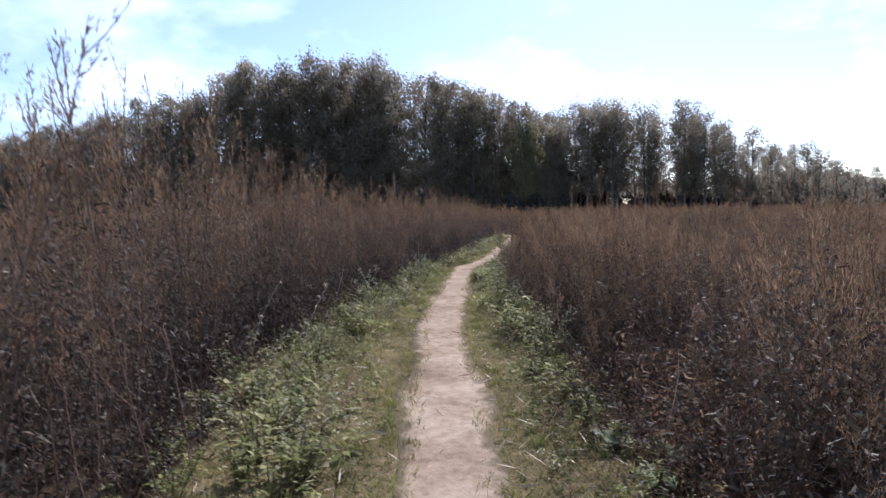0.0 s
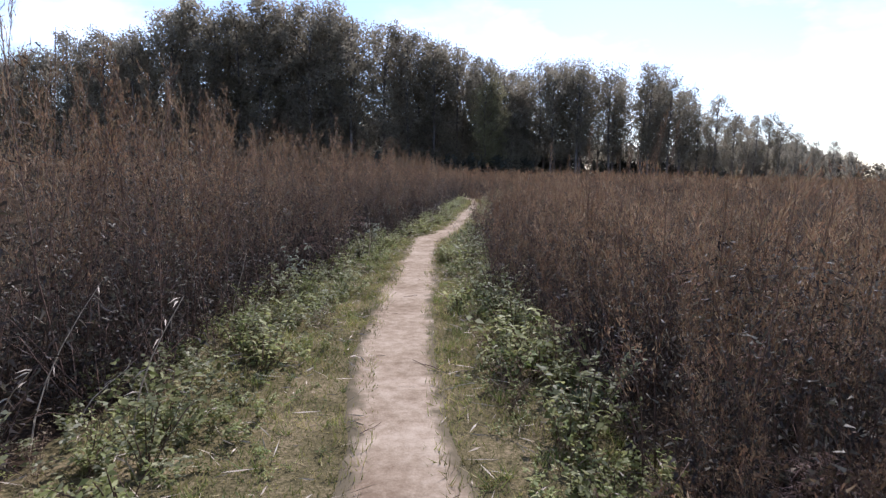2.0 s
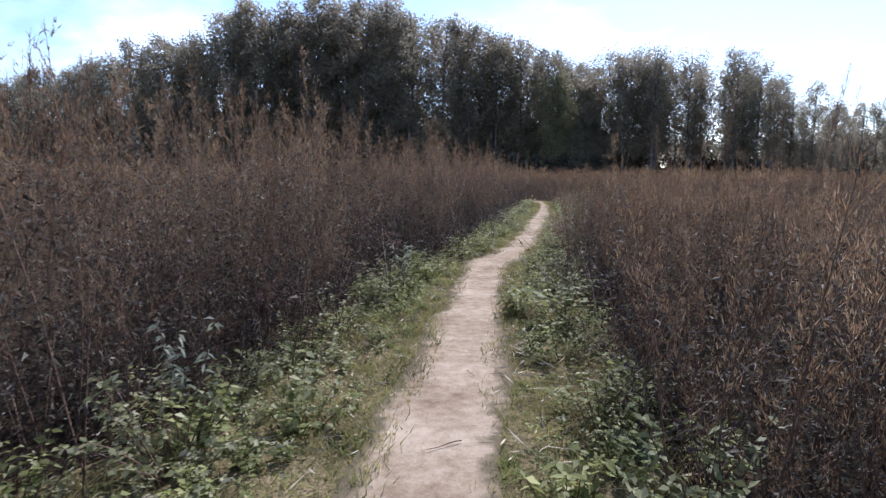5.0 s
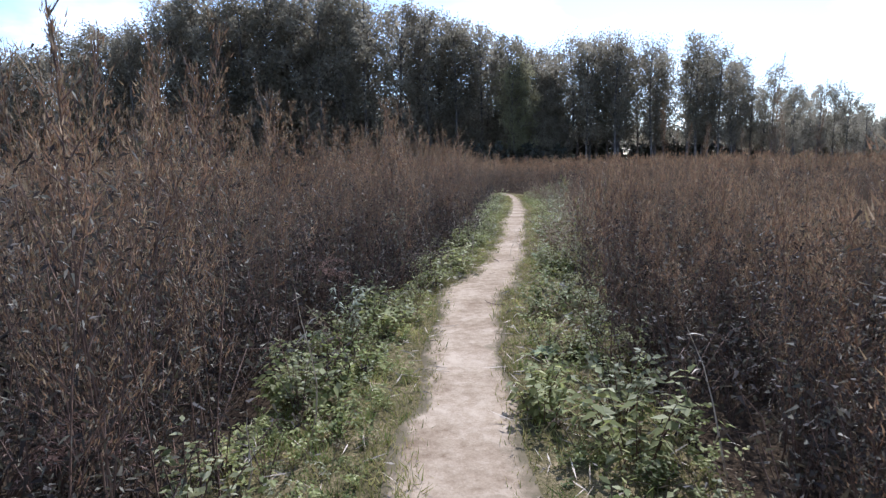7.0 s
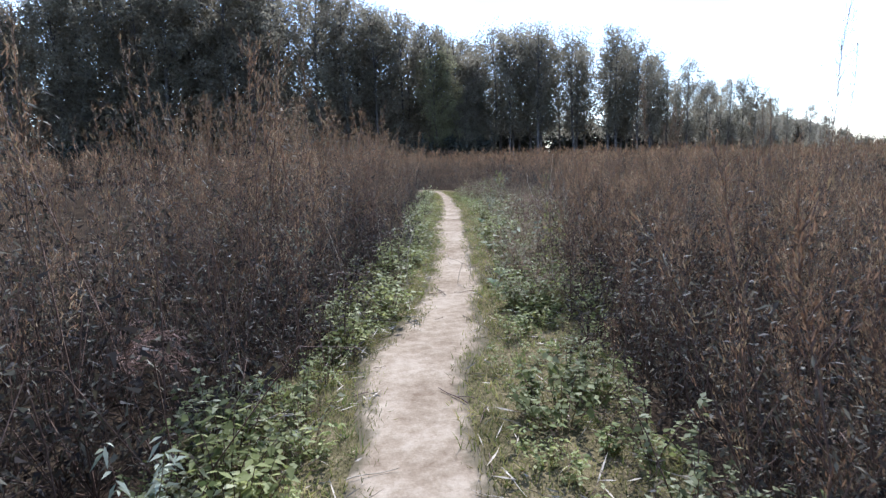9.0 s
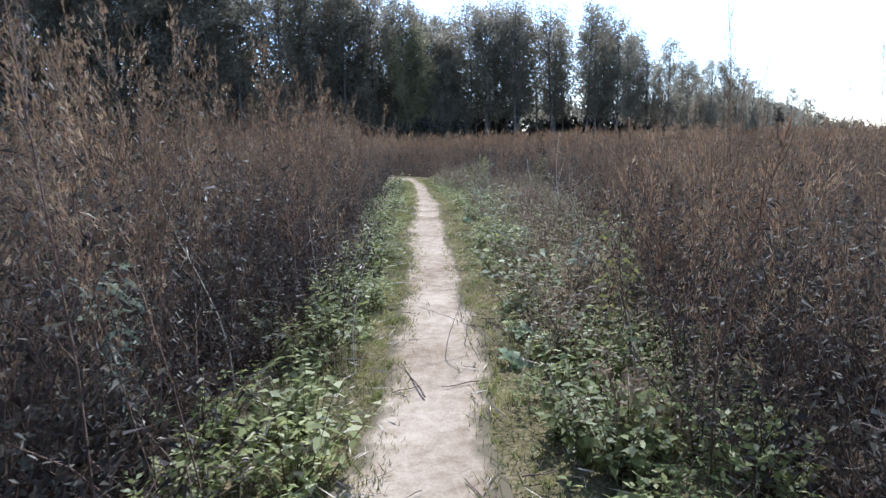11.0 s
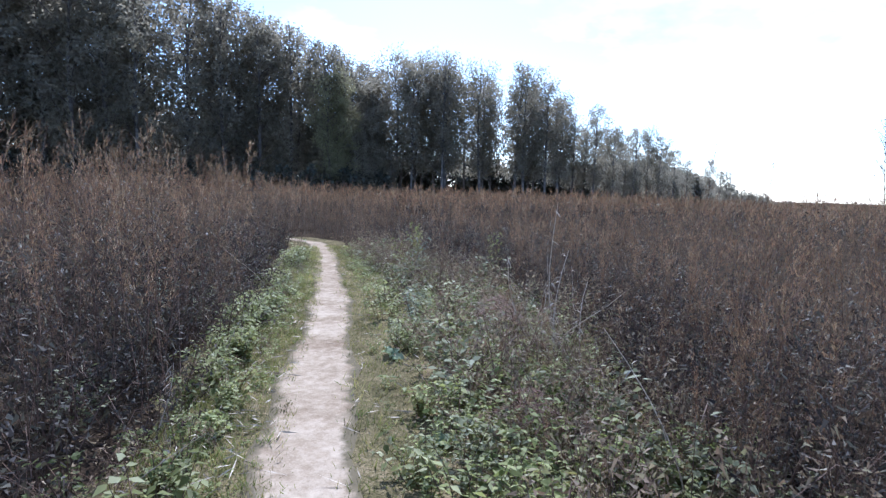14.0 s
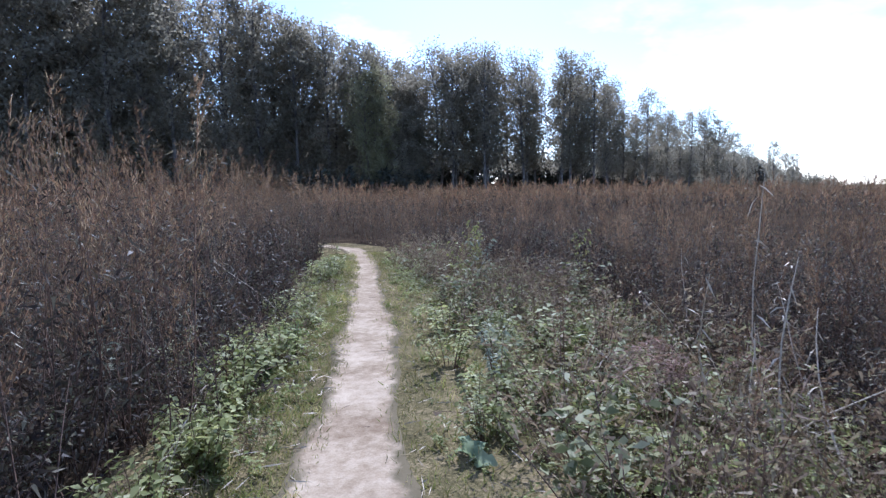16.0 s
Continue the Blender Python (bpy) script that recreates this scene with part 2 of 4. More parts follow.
# ---- the plan: the footpath's middle, its width, where the tall stands begin ----
def on(table, y):
    a = np.array(table)
    return np.interp(y, a[:, 0], a[:, 1])


MIDDLE = [(-30, 0.3), (-8, 0.1), (0, 0), (3, -0.01), (5, -0.02), (8, -0.03), (9.2, 0.03), (10.5, 0.1), (11.5, 0.18), (12.5, 0.22), (13.5, 0.35), (14.5, 0.44),
          (15.5, 0.54), (16.1, 0.63), (16.6, 0.88), (17.2, 1.05), (18.4, 1.34), (20.4, 1.7), (22, 2.0), (23.1, 2.17), (24.5, 2.42), (27, 2.86), (30, 3.32),
          (33, 3.74), (35.5, 3.98), (37.2, 3.95), (38.6, 3.3), (40.2, 1.8), (43, -2), (48, -9)]
WIDTH = [(-30, 0.5), (3, 0.47), (4.1, 0.5), (4.7, 0.6), (5.6, 0.46), (6.9, 0.49), (8, 0.57), (8.8, 0.48), (10, 0.59), (10.7, 0.46), (11.4, 0.47), (12.4, 0.58), (13.3, 0.48),
         (14, 0.6), (14.8, 0.54), (15.8, 0.6), (16.2, 0.76), (16.6, 0.6), (17.3, 0.5), (19.5, 0.5), (20.6, 0.4), (21.2, 0.34), (22.9, 0.46), (24, 0.45),
         (24.4, 0.62), (24.8, 0.46), (27, 0.43), (30, 0.41), (40, 0.36), (75, 0.35)]
LEFT = [(-30, -2.2), (0, -1.7), (3, -1.6), (6, -1.85), (7.5, -1.7), (9, -1.65), (10.8, -1.25), (12.2, -0.92), (13, -0.88), (14, -0.85), (15.5, -0.42),
        (16.3, 0.0), (17.5, 0.06), (19.3, 0.56), (22, 0.92), (24.4, 1.3), (26, 1.58), (29, 2.05), (33, 2.8), (35.6, 3.28), (36.8, 3.2), (38.2, 2.2), (39.8, 0.2), (42.5, -3.6), (48, -11), (75, -11)]
RIGHT = [(-30, 1.6), (0, 1.3), (4, 1.22), (6, 1.32), (7.5, 1.36), (9, 1.26), (11, 1.28), (13, 1.5), (14.6, 1.7), (16, 2.05), (18, 2.75), (19.4, 3.25), (21.8, 4.35), (23.5, 4.8), (26, 5.8),
         (29, 5.95), (32, 5.4), (35, 5.0), (37.5, 4.8), (39, 4.3), (41, 2.4), (43.5, -0.6), (48, -6), (75, -7)]


def wobble(y, seed, size=1.0):
    y = np.asarray(y, float)
    return size * (0.5 * np.sin(y * 1.9 + seed) + 0.3 * np.sin(y * 4.3 + seed * 2.1) + 0.2 * np.sin(y * 9.7 + seed * 3.7))


# ---- ground ----
def ground_sheet():
    e = np.concatenate([np.linspace(-2500, -60, 12), np.linspace(-50, 100, 151), np.linspace(120, 2500, 12)])
    gx = np.concatenate([np.linspace(-2500, -60, 12), np.linspace(-50, 60, 111), np.linspace(80, 2500, 12)])
    X, Y = np.meshgrid(gx, e)
    Z = 0.02 * np.sin(X * 1.3 + np.cos(Y * 0.7)) * np.cos(Y * 0.9) - 0.03
    v = np.stack([X, Y, Z], -1).reshape(-1, 3)
    h, w = X.shape
    i, j = np.meshgrid(np.arange(h - 1), np.arange(w - 1), indexing="ij")
    q = np.stack([i * w + j, i * w + j + 1, (i + 1) * w + j + 1, (i + 1) * w + j], -1).reshape(-1, 4)
    return v, q


tagged(part("ground", ground_sheet(), M_GROUND, smooth=True), "brown earth with withered plant litter", "ground", kind="structure")


def strip(ys, left, right, cols, height):
    f = np.linspace(0, 1, cols)
    X = left[:, None] * (1 - f) + right[:, None] * f
    Y = np.repeat(ys[:, None], cols, 1)
    Z = height(X, Y, f[None])
    v = np.stack([X, Y, Z], -1).reshape(-1, 3)
    h, w = X.shape
    i, j = np.meshgrid(np.arange(h - 1), np.arange(w - 1), indexing="ij")
    return v, np.stack([i * w + j, i * w + j + 1, (i + 1) * w + j + 1, (i + 1) * w + j], -1).reshape(-1, 4)


vy = np.arange(-14, 41.2, 0.25)
tagged(part("verge", strip(vy, on(LEFT, vy) - 0.25 + wobble(vy, 1, 0.2), on(RIGHT, vy) + 0.1 + wobble(vy, 5, 0.2), 16,
                           lambda X, Y, f: 0.006 + 0.006 * np.sin(X * 7 + Y * 3) - 0.08 * (np.abs(f - 0.5) > 0.46)), M_VERGE, smooth=True),
       "olive turf of short trodden grass beside the footpath", "verge", kind="structure")
py = np.arange(-14, 40.6, 0.045)
def ragged(n, size):
    """Uneven edge: noise at three widths."""
    out = np.zeros(n)
    for step, amp in ((26, 0.75), (11, 0.6), (4, 0.25)):
        k = rng.normal(0, 1, n // step + 3)
        out += amp * np.interp(np.arange(n) / step, np.arange(len(k)), k)
    return size * out


pl = on(MIDDLE, py) - on(WIDTH, py) / 2 + ragged(len(py), 0.05) - 0.11
pr = on(MIDDLE, py) + on(WIDTH, py) / 2 + ragged(len(py), 0.05) + 0.11
footpath = tagged(part("footpath", strip(py, pl, pr, 15, lambda X, Y, f: 0.021 - 0.005 * np.exp(-((f - 0.5) / 0.3) ** 2)
                              + 0.002 * np.sin(X * 9 + 2 * np.sin(Y * 3)) * np.sin(Y * 7 + X * 5) - 0.03 * (np.abs(f - 0.5) > 0.49)), M_PATH, smooth=True),
       "narrow footpath of pale dry trodden loam", "footpath", kind="structure")
across = np.abs((np.arange(len(footpath.data.vertices)) % 15) / 7 - 1)  # 0 in the middle, 1 at the rims
corner = np.empty(len(footpath.data.loops), dtype=np.int32)
footpath.data.loops.foreach_get("vertex_index", corner)
footpath.data.uv_layers.new(name="across").data.foreach_set("uv", np.stack([across[corner], across[corner] * 0], 1).astype(np.float32).ravel())


# ---- plants ----
def arc(base, tip, sag, n):
    t = np.linspace(0, 1, n)[:, None]
    p = np.asarray(base) * (1 - t) + np.asarray(tip) * t
    p[:, 2] += sag * np.sin(t[:, 0] * np.pi)
    return p


def dry_weed_model(height, branches, leaves, seeds, leaf=0.05, leaf_shape=blades, twigs=True, spread=0.22, low=0.03, tilt=0.07):
    """A tall dry weed: stem, steep side twigs, withered leaves below, feathery seed heads above."""
    lean = rng.normal(0, tilt, 2) * height
    t = np.linspace(0, 1, 7 if twigs else 4)
    axis = np.stack([lean[0] * t ** 2 + 0.02 * np.sin(t * 9), lean[1] * t ** 2 + 0.02 * np.cos(t * 7), height * t], 1)
    stem = tube(axis, 0.0055 * (1 - 0.75 * t), 3)
    side, seed_at, seed_to = [], [], []
    for b in range(branches):
        u = 0.28 + 0.68 * (b + rng.random()) / branches
        p0 = np.array([np.interp(u, t, axis[:, k]) for k in range(3)])
        a = rng.uniform(0, 2 * np.pi)
        ln = height * spread * (1.15 - u) * rng.uniform(0.6, 1.6) + 0.08
        d = np.array([np.cos(a) * 0.45, np.sin(a) * 0.45, rng.uniform(0.55, 1.2)])
        p1 = p0 + d * ln
        if twigs:
            side.append(tube(arc(p0, p1, -0.02, 3), [0.0028, 0.0022, 0.001], 3))
        k = max(2, seeds // branches)
        f = rng.random(k) ** 0.8
        seed_at.append(p0 + (p1 - p0) * f[:, None] + rng.normal(0, 0.014, (k, 3)))
        seed_to.append(d * 0.9 + rng.normal(0, 0.3, (k, 3)) + [0, 0, 0.3])
    top = rng.random(seeds // 4) * 0.3 + 0.7
    seed_at.append(np.stack([np.interp(top, t, axis[:, k]) for k in range(3)], 1))
    seed_to.append(rng.normal(0, 0.3, (len(top), 3)) + [0, 0, 0.9])
    u = low + (0.82 - low) * rng.random(leaves)
    a = rng.uniform(0, 2 * np.pi, leaves)
    r = 0.01 + rng.random(leaves) ** 1.2 * height * 0.075
    leaf_at = np.stack([np.interp(u, t, axis[:, k]) for k in range(3)], 1) + np.stack([np.cos(a) * r, np.sin(a) * r, r * 0.4], 1)
    leaf_to = np.stack([np.cos(a), np.sin(a), rng.uniform(-1.4, 0.7, leaves)], 1)
    sa, st = np.concatenate(seed_at), np.concatenate(seed_to)
    return (stem, join(side) if side else None, leaf_shape(leaf_at, leaf_to, leaf * rng.uniform(0.6, 1.7, leaves), leaf * 0.34, 0.2),
            leaf_shape(sa, st, leaf * rng.uniform(0.7, 1.6, len(sa)), leaf * 0.17))


def dry_bush_model(height, stems, leaves, leaf, reach=1.0):
    """A low tangle of bent dry stems with curled leaves."""
    pieces, at, to = [], [], []
    for s in range(stems):
        a = rng.uniform(0, 2 * np.pi)
        out = rng.uniform(0.2, 1.0) * height * reach
        tip = np.array([np.cos(a) * out, np.sin(a) * out, height * rng.uniform(0.25, 1.0)])
        line = arc((0, 0, -0.02), tip, rng.uniform(0.05, 0.4) * reach * height, 4)
        pieces.append(tube(line[[0, 2, 3]], [0.0035, 0.0025, 0.001], 3))
        k = leaves // stems
        f = rng.uniform(0.1, 1.0, k)
        at.append(np.stack([np.interp(f, np.linspace(0, 1, 4), line[:, c]) for c in range(3)], 1) + rng.normal(0, 0.03, (k, 3)))
        to.append(rng.normal(0, 1, (k, 3)))
    at, to = np.concatenate(at), np.concatenate(to)
    return join(pieces), slivers(at, to, leaf * rng.uniform(0.5, 1.5, len(at)), leaf * 0.4, 0.2)


def herb_model(height, stems, leaves, leaf):
    pieces, at, to = [], [], []
    for s in range(stems):
        a = rng.uniform(0, 2 * np.pi)
        out = rng.uniform(0.1, 0.7) * height
        tip = np.array([np.cos(a) * out, np.sin(a) * out, height * rng.uniform(0.6, 1.0)])
        line = arc((0, 0, -0.02), tip, 0.1 * height, 4)
        pieces.append(tube(line, [0.004, 0.0035, 0.003, 0.0015], 3))
        k = leaves // stems
        f = rng.uniform(0.2, 1.0, k)
        p = np.stack([np.interp(f, np.linspace(0, 1, 4), line[:, c]) for c in range(3)], 1)
        b = rng.uniform(0, 2 * np.pi, k)
        at.append(p)
        to.append(np.stack([np.cos(b), np.sin(b), rng.uniform(-0.25, 0.55, k)], 1))
    at, to = np.concatenate(at), np.concatenate(to)
    return join(pieces), blades(at, to, leaf * rng.uniform(0.6, 1.4, len(at)), leaf * 0.55, 0.15, 2.0)


def broad_leaf(length, width):
    """A large dock leaf: curved grid with a folded midrib."""
    n, w = 7, 5
    u, s = np.meshgrid(np.linspace(0, 1, n), np.linspace(-1, 1, w), indexing="ij")
    half = width * 0.5 * np.sin(np.pi * np.clip(u * 0.93 + 0.05, 0, 1)) ** 0.7
    x = s * half + 0.01 * np.sin(u * 14 + s)
    y = u * length
    z = 0.25 * length * np.sin(u * 2.4) - 0.15 * length * u ** 2 + 0.25 * np.abs(s) * half + 0.012 * np.sin(u * 17) * np.abs(s)
    v = np.stack([x, y, z], -1).reshape(-1, 3)
    i, j = np.meshgrid(np.arange(n - 1), np.arange(w - 1), indexing="ij")
    return v, np.stack([i * w + j, i * w + j + 1, (i + 1) * w + j + 1, (i + 1) * w + j], -1).reshape(-1, 4)


def turned(data, m):
    v, q = data
    r = np.array(m)
    return v @ r[:3, :3].T + r[:3, 3], q


WEED_TALL = [dry_weed_model(rng.uniform(1.95, 2.2), 18, 190, 360, 0.027, spread=0.14) for _ in range(7)]
WEED_LOW = [dry_weed_model(rng.uniform(1.3, 1.5), 17, 190, 300, 0.026, spread=0.18) for _ in range(6)]
NEAR_TALL = [dry_weed_model(rng.uniform(1.9, 2.2), 13, 170, 310, 0.027, slivers, False, 0.13) for _ in range(4)]
NEAR_LOW = [dry_weed_model(rng.uniform(1.3, 1.5), 12, 170, 260, 0.027, slivers, False, 0.17) for _ in range(4)]
MID_TALL = [dry_weed_model(rng.uniform(1.9, 2.2), 10, 50, 130, 0.042, slivers, False, 0.14) for _ in range(4)]
MID_LOW = [dry_weed_model(rng.uniform(1.3, 1.55), 10, 45, 96, 0.044, slivers, False, 0.18) for _ in range(4)]
FAR_LOW = [dry_weed_model(rng.uniform(1.35, 1.6), 6, 10, 30, 0.13, slivers, False, 0.45, 0.2) for _ in range(4)]
# how tall the left stand grows along the path
GROWTH = [(-10, 1.05), (2, 1.06), (3.4, 1.16), (5.3, 1.24), (7, 1.08), (10, 1.02), (12, 1.05), (14, 1.12), (16, 1.07), (18, 1.0), (22, 0.97), (25, 0.97), (30, 0.98), (60, 1.0)]


def weed_thing(model, label, group):
    t = thing("dry_weed", label, "weed", group)
    part("stem", model[0], M_STEM, t)
    part("twig", model[1], M_STEM, t, kind="stuff")
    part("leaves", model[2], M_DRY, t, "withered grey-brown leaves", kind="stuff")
    part("seed_head", model[3], M_SEED, t, "rusty feathery seed heads", kind="stuff")
    return t


def place_things(makers, count, xs, ys, scales, lean=4.0):
    """One thing for each model, then copies of them."""
    firsts = []
    for i in range(count):
        m = pose(xs[i], ys[i], -0.02, rng.normal(0, lean), rng.normal(0, lean), rng.uniform(0, 360)) @ Matrix.Scale(scales[i], 4)
        k = i % len(makers)
        if i < len(makers):
            firsts.append(makers[k]())
            firsts[k].matrix_basis = m
        else:
            c = copy_thing(firsts[k], Matrix())
            c.matrix_basis = m


def weed_makers(models, label, group):
    return [lambda d=d: weed_thing(d, label, group) for d in models]


def front(y, side):
    """The stands' front line swings out and back along the path."""
    return 0.3 * np.sin(y * 2.3 + side + 2 * np.sin(y * 0.8 + side)) + 0.08 * np.sin(y * 6.1 + 2 * side)


# front rows that line the path, plant by plant
ys = np.sort(rng.uniform(1.0, 27, 150))
place_things(weed_makers(WEED_TALL, "tall dry rust-brown mugwort stalk at the path's edge", "tall dry weeds lining the footpath"), 150,
             on(LEFT, ys) - rng.random(150) ** 1.3 * 0.7 + front(ys, -1), ys, rng.uniform(0.7, 1.04, 150) * on(GROWTH, ys), 6)
ys = np.sort(rng.uniform(2.2, 25, 140))
place_things(weed_makers(WEED_LOW, "chest-high dry dark brown weed with seed heads at the path's edge", "chest-high dry weeds lining the footpath"), 140,
             on(RIGHT, ys) + rng.random(140) ** 1.3 * 0.7 + front(ys, 1), ys, rng.uniform(0.7, 1.06, 140) * np.where((ys > 3.2) & (ys < 5.0), 0.5, 1), 7)


def stand(name, label, models, spots):
    """The countless weeds behind: stems, leaves and seed heads, each one mesh."""
    root = tagged(new(name), label, "weeds", kind="stuff")
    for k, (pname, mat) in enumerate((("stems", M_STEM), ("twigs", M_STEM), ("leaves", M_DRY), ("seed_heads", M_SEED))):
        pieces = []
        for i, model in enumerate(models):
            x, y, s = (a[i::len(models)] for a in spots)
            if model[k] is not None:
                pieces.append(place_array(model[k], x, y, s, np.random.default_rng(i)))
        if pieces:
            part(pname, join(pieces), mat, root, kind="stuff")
    return root


def place_array(model, xs, ys, scales, gen):
    v, q = model
    m = len(xs)
    a = gen.uniform(0, 2 * np.pi, m)
    c, s = np.cos(a)[:, None], np.sin(a)[:, None]
    k = np.asarray(scales)[:, None]
    lx, ly = gen.normal(0, 0.1, m)[:, None], gen.normal(0, 0.1, m)[:, None]
    z = v[None, :, 2] * k
    x = (v[None, :, 0] * c - v[None, :, 1] * s) * k + z * lx + np.asarray(xs)[:, None]
    y = (v[None, :, 0] * s + v[None, :, 1] * c) * k + z * ly + np.asarray(ys)[:, None]
    out = np.stack([x, y, z - 0.02], -1).reshape(-1, 3)
    return out, (q[None] + (np.arange(m) * len(v))[:, None, None]).reshape(-1, q.shape[1])


def band(count, y0, y1, edge, side, near, far, power=1.0):
    y = rng.uniform(y0, y1, count)
    d = near + (far - near) * rng.random(count) ** power
    return on(edge, y) + side * d, y


def clump(x, y):
    """Thick and thin places in the stands, -1 to 1."""
    return 0.6 * np.sin(x * 1.7 + 1.3 * np.sin(y * 0.9)) * np.sin(y * 1.3 + 0.8 * np.sin(x * 1.1)) + 0.4 * np.sin(x * 3.9 + 2 * y) * np.sin(y * 3.1 - x)


def spots(count, *a, low=0.7, high=1.06, power=1.0, growth=None):
    x, y = band(count * 2, *a, power=power)
    pick = np.argsort(-clump(x, y) + rng.normal(0, 0.3, count * 2))[:count]
    x, y = x[pick], y[pick]
    x = x + front(y, a[3]) if a[4] < 0.3 else x
    k = rng.uniform(low, high, count) * (1 + 0.2 * clump(x, y)) * (1 + 0.08 * np.sin(x * 0.9 + 1) * np.sin(y * 0.6))
    k = k * np.interp(np.arctan2(x - 1, y - 14), [0.5, 0.75, 1.2], [1, 0.85, 0.85]) if a[3] > 5 and a[2] > 0 else k
    k = np.where((y > 3.2) & (y < 5.0) & (x > 0) & (x < 2.4), 0.5, 1.0) * k  # the near corner stays knee-high
    return x, y, k * (on(GROWTH, y) if growth else np.interp(y, [12, 15, 30, 36], [1, 0.91, 0.91, 1]))


stand("tall_weed_stand", "dense stand of head-high dry rust-brown mugwort", NEAR_TALL, spots(560, -2, 42, LEFT, -1, 0.05, 1.7, growth=True))
stand("tall_weed_stand", "dense head-high dry brown weeds", MID_TALL, spots(980, -6, 42, LEFT, -1, 1.2, 6.5, power=1.4, growth=True))
stand("tall_weed_stand", "wide field of head-high dry brown weeds", MID_TALL, spots(400, -8, 66, LEFT, -1, 6, 26, power=1.3, growth=True))
stand("tall_weed_stand", "far part of the field of tall dry brown weeds", FAR_LOW, spots(1600, -14, 72, LEFT, -1, 10, 34, power=1.15, low=1.0, high=1.35))
stand("low_weed_stand", "dense stand of chest-high dry brown weeds", NEAR_LOW, spots(600, -2, 43, RIGHT, 1, 0.05, 1.6))
stand("low_weed_stand", "dense chest-high dry brown weeds", MID_LOW, spots(1250, -6, 45, RIGHT, 1, 1.2, 12, power=1.15))
stand("low_weed_stand", "wide field of chest-high dry brown weeds", FAR_LOW, spots(2700, -14, 72, RIGHT, 1, 10.5, 36, power=1.2, high=1.12))
fx, fy = rng.uniform(-40, 80, 2200), 44 + 34 * rng.random(2200) ** 1.2
keep = fx > on(RIGHT, fy) - 0.3
fx, fy = fx[keep], fy[keep]
stand("far_weed_field", "field of dry brown weeds before the wood", FAR_LOW, (fx, fy, rng.uniform(0.9, 1.3, len(fx)) * np.interp(np.arctan2(fx - 1, fy - 14), [0.55, 0.8], [1, 0.75])))

rx, ry = rng.uniform(38, 90, 1500), rng.uniform(-10, 78, 1500)
stand("far_weed_field", "distant field of dry brown weeds", FAR_LOW, (rx, ry, rng.uniform(0.8, 1.2, 1500)))

stand("low_weed_stand", "thick dark stand of chest-high dry weeds", NEAR_LOW, spots(760, 2, 17, RIGHT, 1, 0.12, 3.2, low=0.6, high=0.98))
ex, ey = rng.uniform(-13, 0.6, 330), rng.uniform(40.9, 50, 330)
stand("tall_weed_stand", "head-high dry weeds closing the view behind the bend", MID_TALL, (ex, ey, rng.uniform(0.75, 1.0, 330)))
ex, ey = rng.uniform(-3, 7, 130), rng.uniform(41.8, 45, 130)
keep = ex > on(RIGHT, ey)
stand("low_weed_stand", "dry weeds where the path bends away", NEAR_LOW, (ex[keep], ey[keep], rng.uniform(0.9, 1.2, keep.sum())))

hy = rng.uniform(19.5, 33, 60)
hx = on(RIGHT, hy) - (on(RIGHT, hy) - on(MIDDLE, hy) - 0.9) * rng.random(60) ** 1.8
stand("low_weed_stand", "scattered waist-high dry weeds in the low growth", NEAR_LOW, (hx, hy, rng.uniform(0.35, 0.7, 60)))

# low dry tangle that fills the foot of the stands
BUSHES = [dry_bush_model(rng.uniform(0.5, 0.75), 6, 108, 0.045) for _ in range(6)]
THICKET = [dry_bush_model(rng.uniform(0.95, 1.3), 8, 144, 0.05, 0.4) for _ in range(6)]


def tangle(label, xs, ys, scales, mat=M_DRY, models=BUSHES):
    root = tagged(new("dry_tangle"), label, "undergrowth", kind="stuff")
    for k, (pname, m) in enumerate((("stems", M_STEM), ("leaves", mat))):
        part(pname, join([place_array(d[k], xs[i::6], ys[i::6], scales[i::6], np.random.default_rng(20 + i)) for i, d in enumerate(models)]), m, root, kind="stuff")


x, y = band(330, 0, 31, LEFT, -1, -0.15, 0.9)
tangle("low tangle of withered brown stems under the tall weeds", x, y, rng.uniform(0.6, 1.3, 330))
x, y = band(330, 0, 31, RIGHT, 1, -0.15, 0.9)
tangle("low tangle of withered dark stems under the weeds", x, y, rng.uniform(0.6, 1.2, 330))

# low green herbs on the verges
HERBS = [herb_model(rng.uniform(0.16, 0.36), 7, 126, rng.uniform(0.026, 0.044)) for _ in range(8)]


def herb_thing(model, mat, label, group, name="green_herb"):
    t = thing(name, label, "herb", group)
    part("stem", model[0], M_STEM, t, kind="stuff")
    part("leaves", model[1], mat, t, kind="stuff")
    return t


def herb_makers(mat, label, group):
    return [lambda d=d: herb_thing(d, mat, label, group) for d in HERBS]


def verge_side(count, side, lo, hi, y0=1.5, y1=30):
    y = np.sort(rng.uniform(y0, y1, count))
    edge = on(LEFT if side < 0 else RIGHT, y)
    mid = on(MIDDLE, y) + side * on(WIDTH, y) / 2
    f = rng.uniform(lo, hi, count)
    return mid + (edge - mid) * f, y


x, y = verge_side(130, -1, 0.45, 1.1)
place_things(herb_makers(M_HERB, "low green herb with pale leaves on the verge", "green herbs on the verge"), 130, x, y, rng.uniform(0.6, 1.3, 130), 6)
x, y = verge_side(130, 1, 0.35, 1.05)
place_things(herb_makers(M_HERB, "low green leafy herb beside the path", "green herbs on the verge"), 130, x, y, rng.uniform(0.6, 1.3, 130), 6)


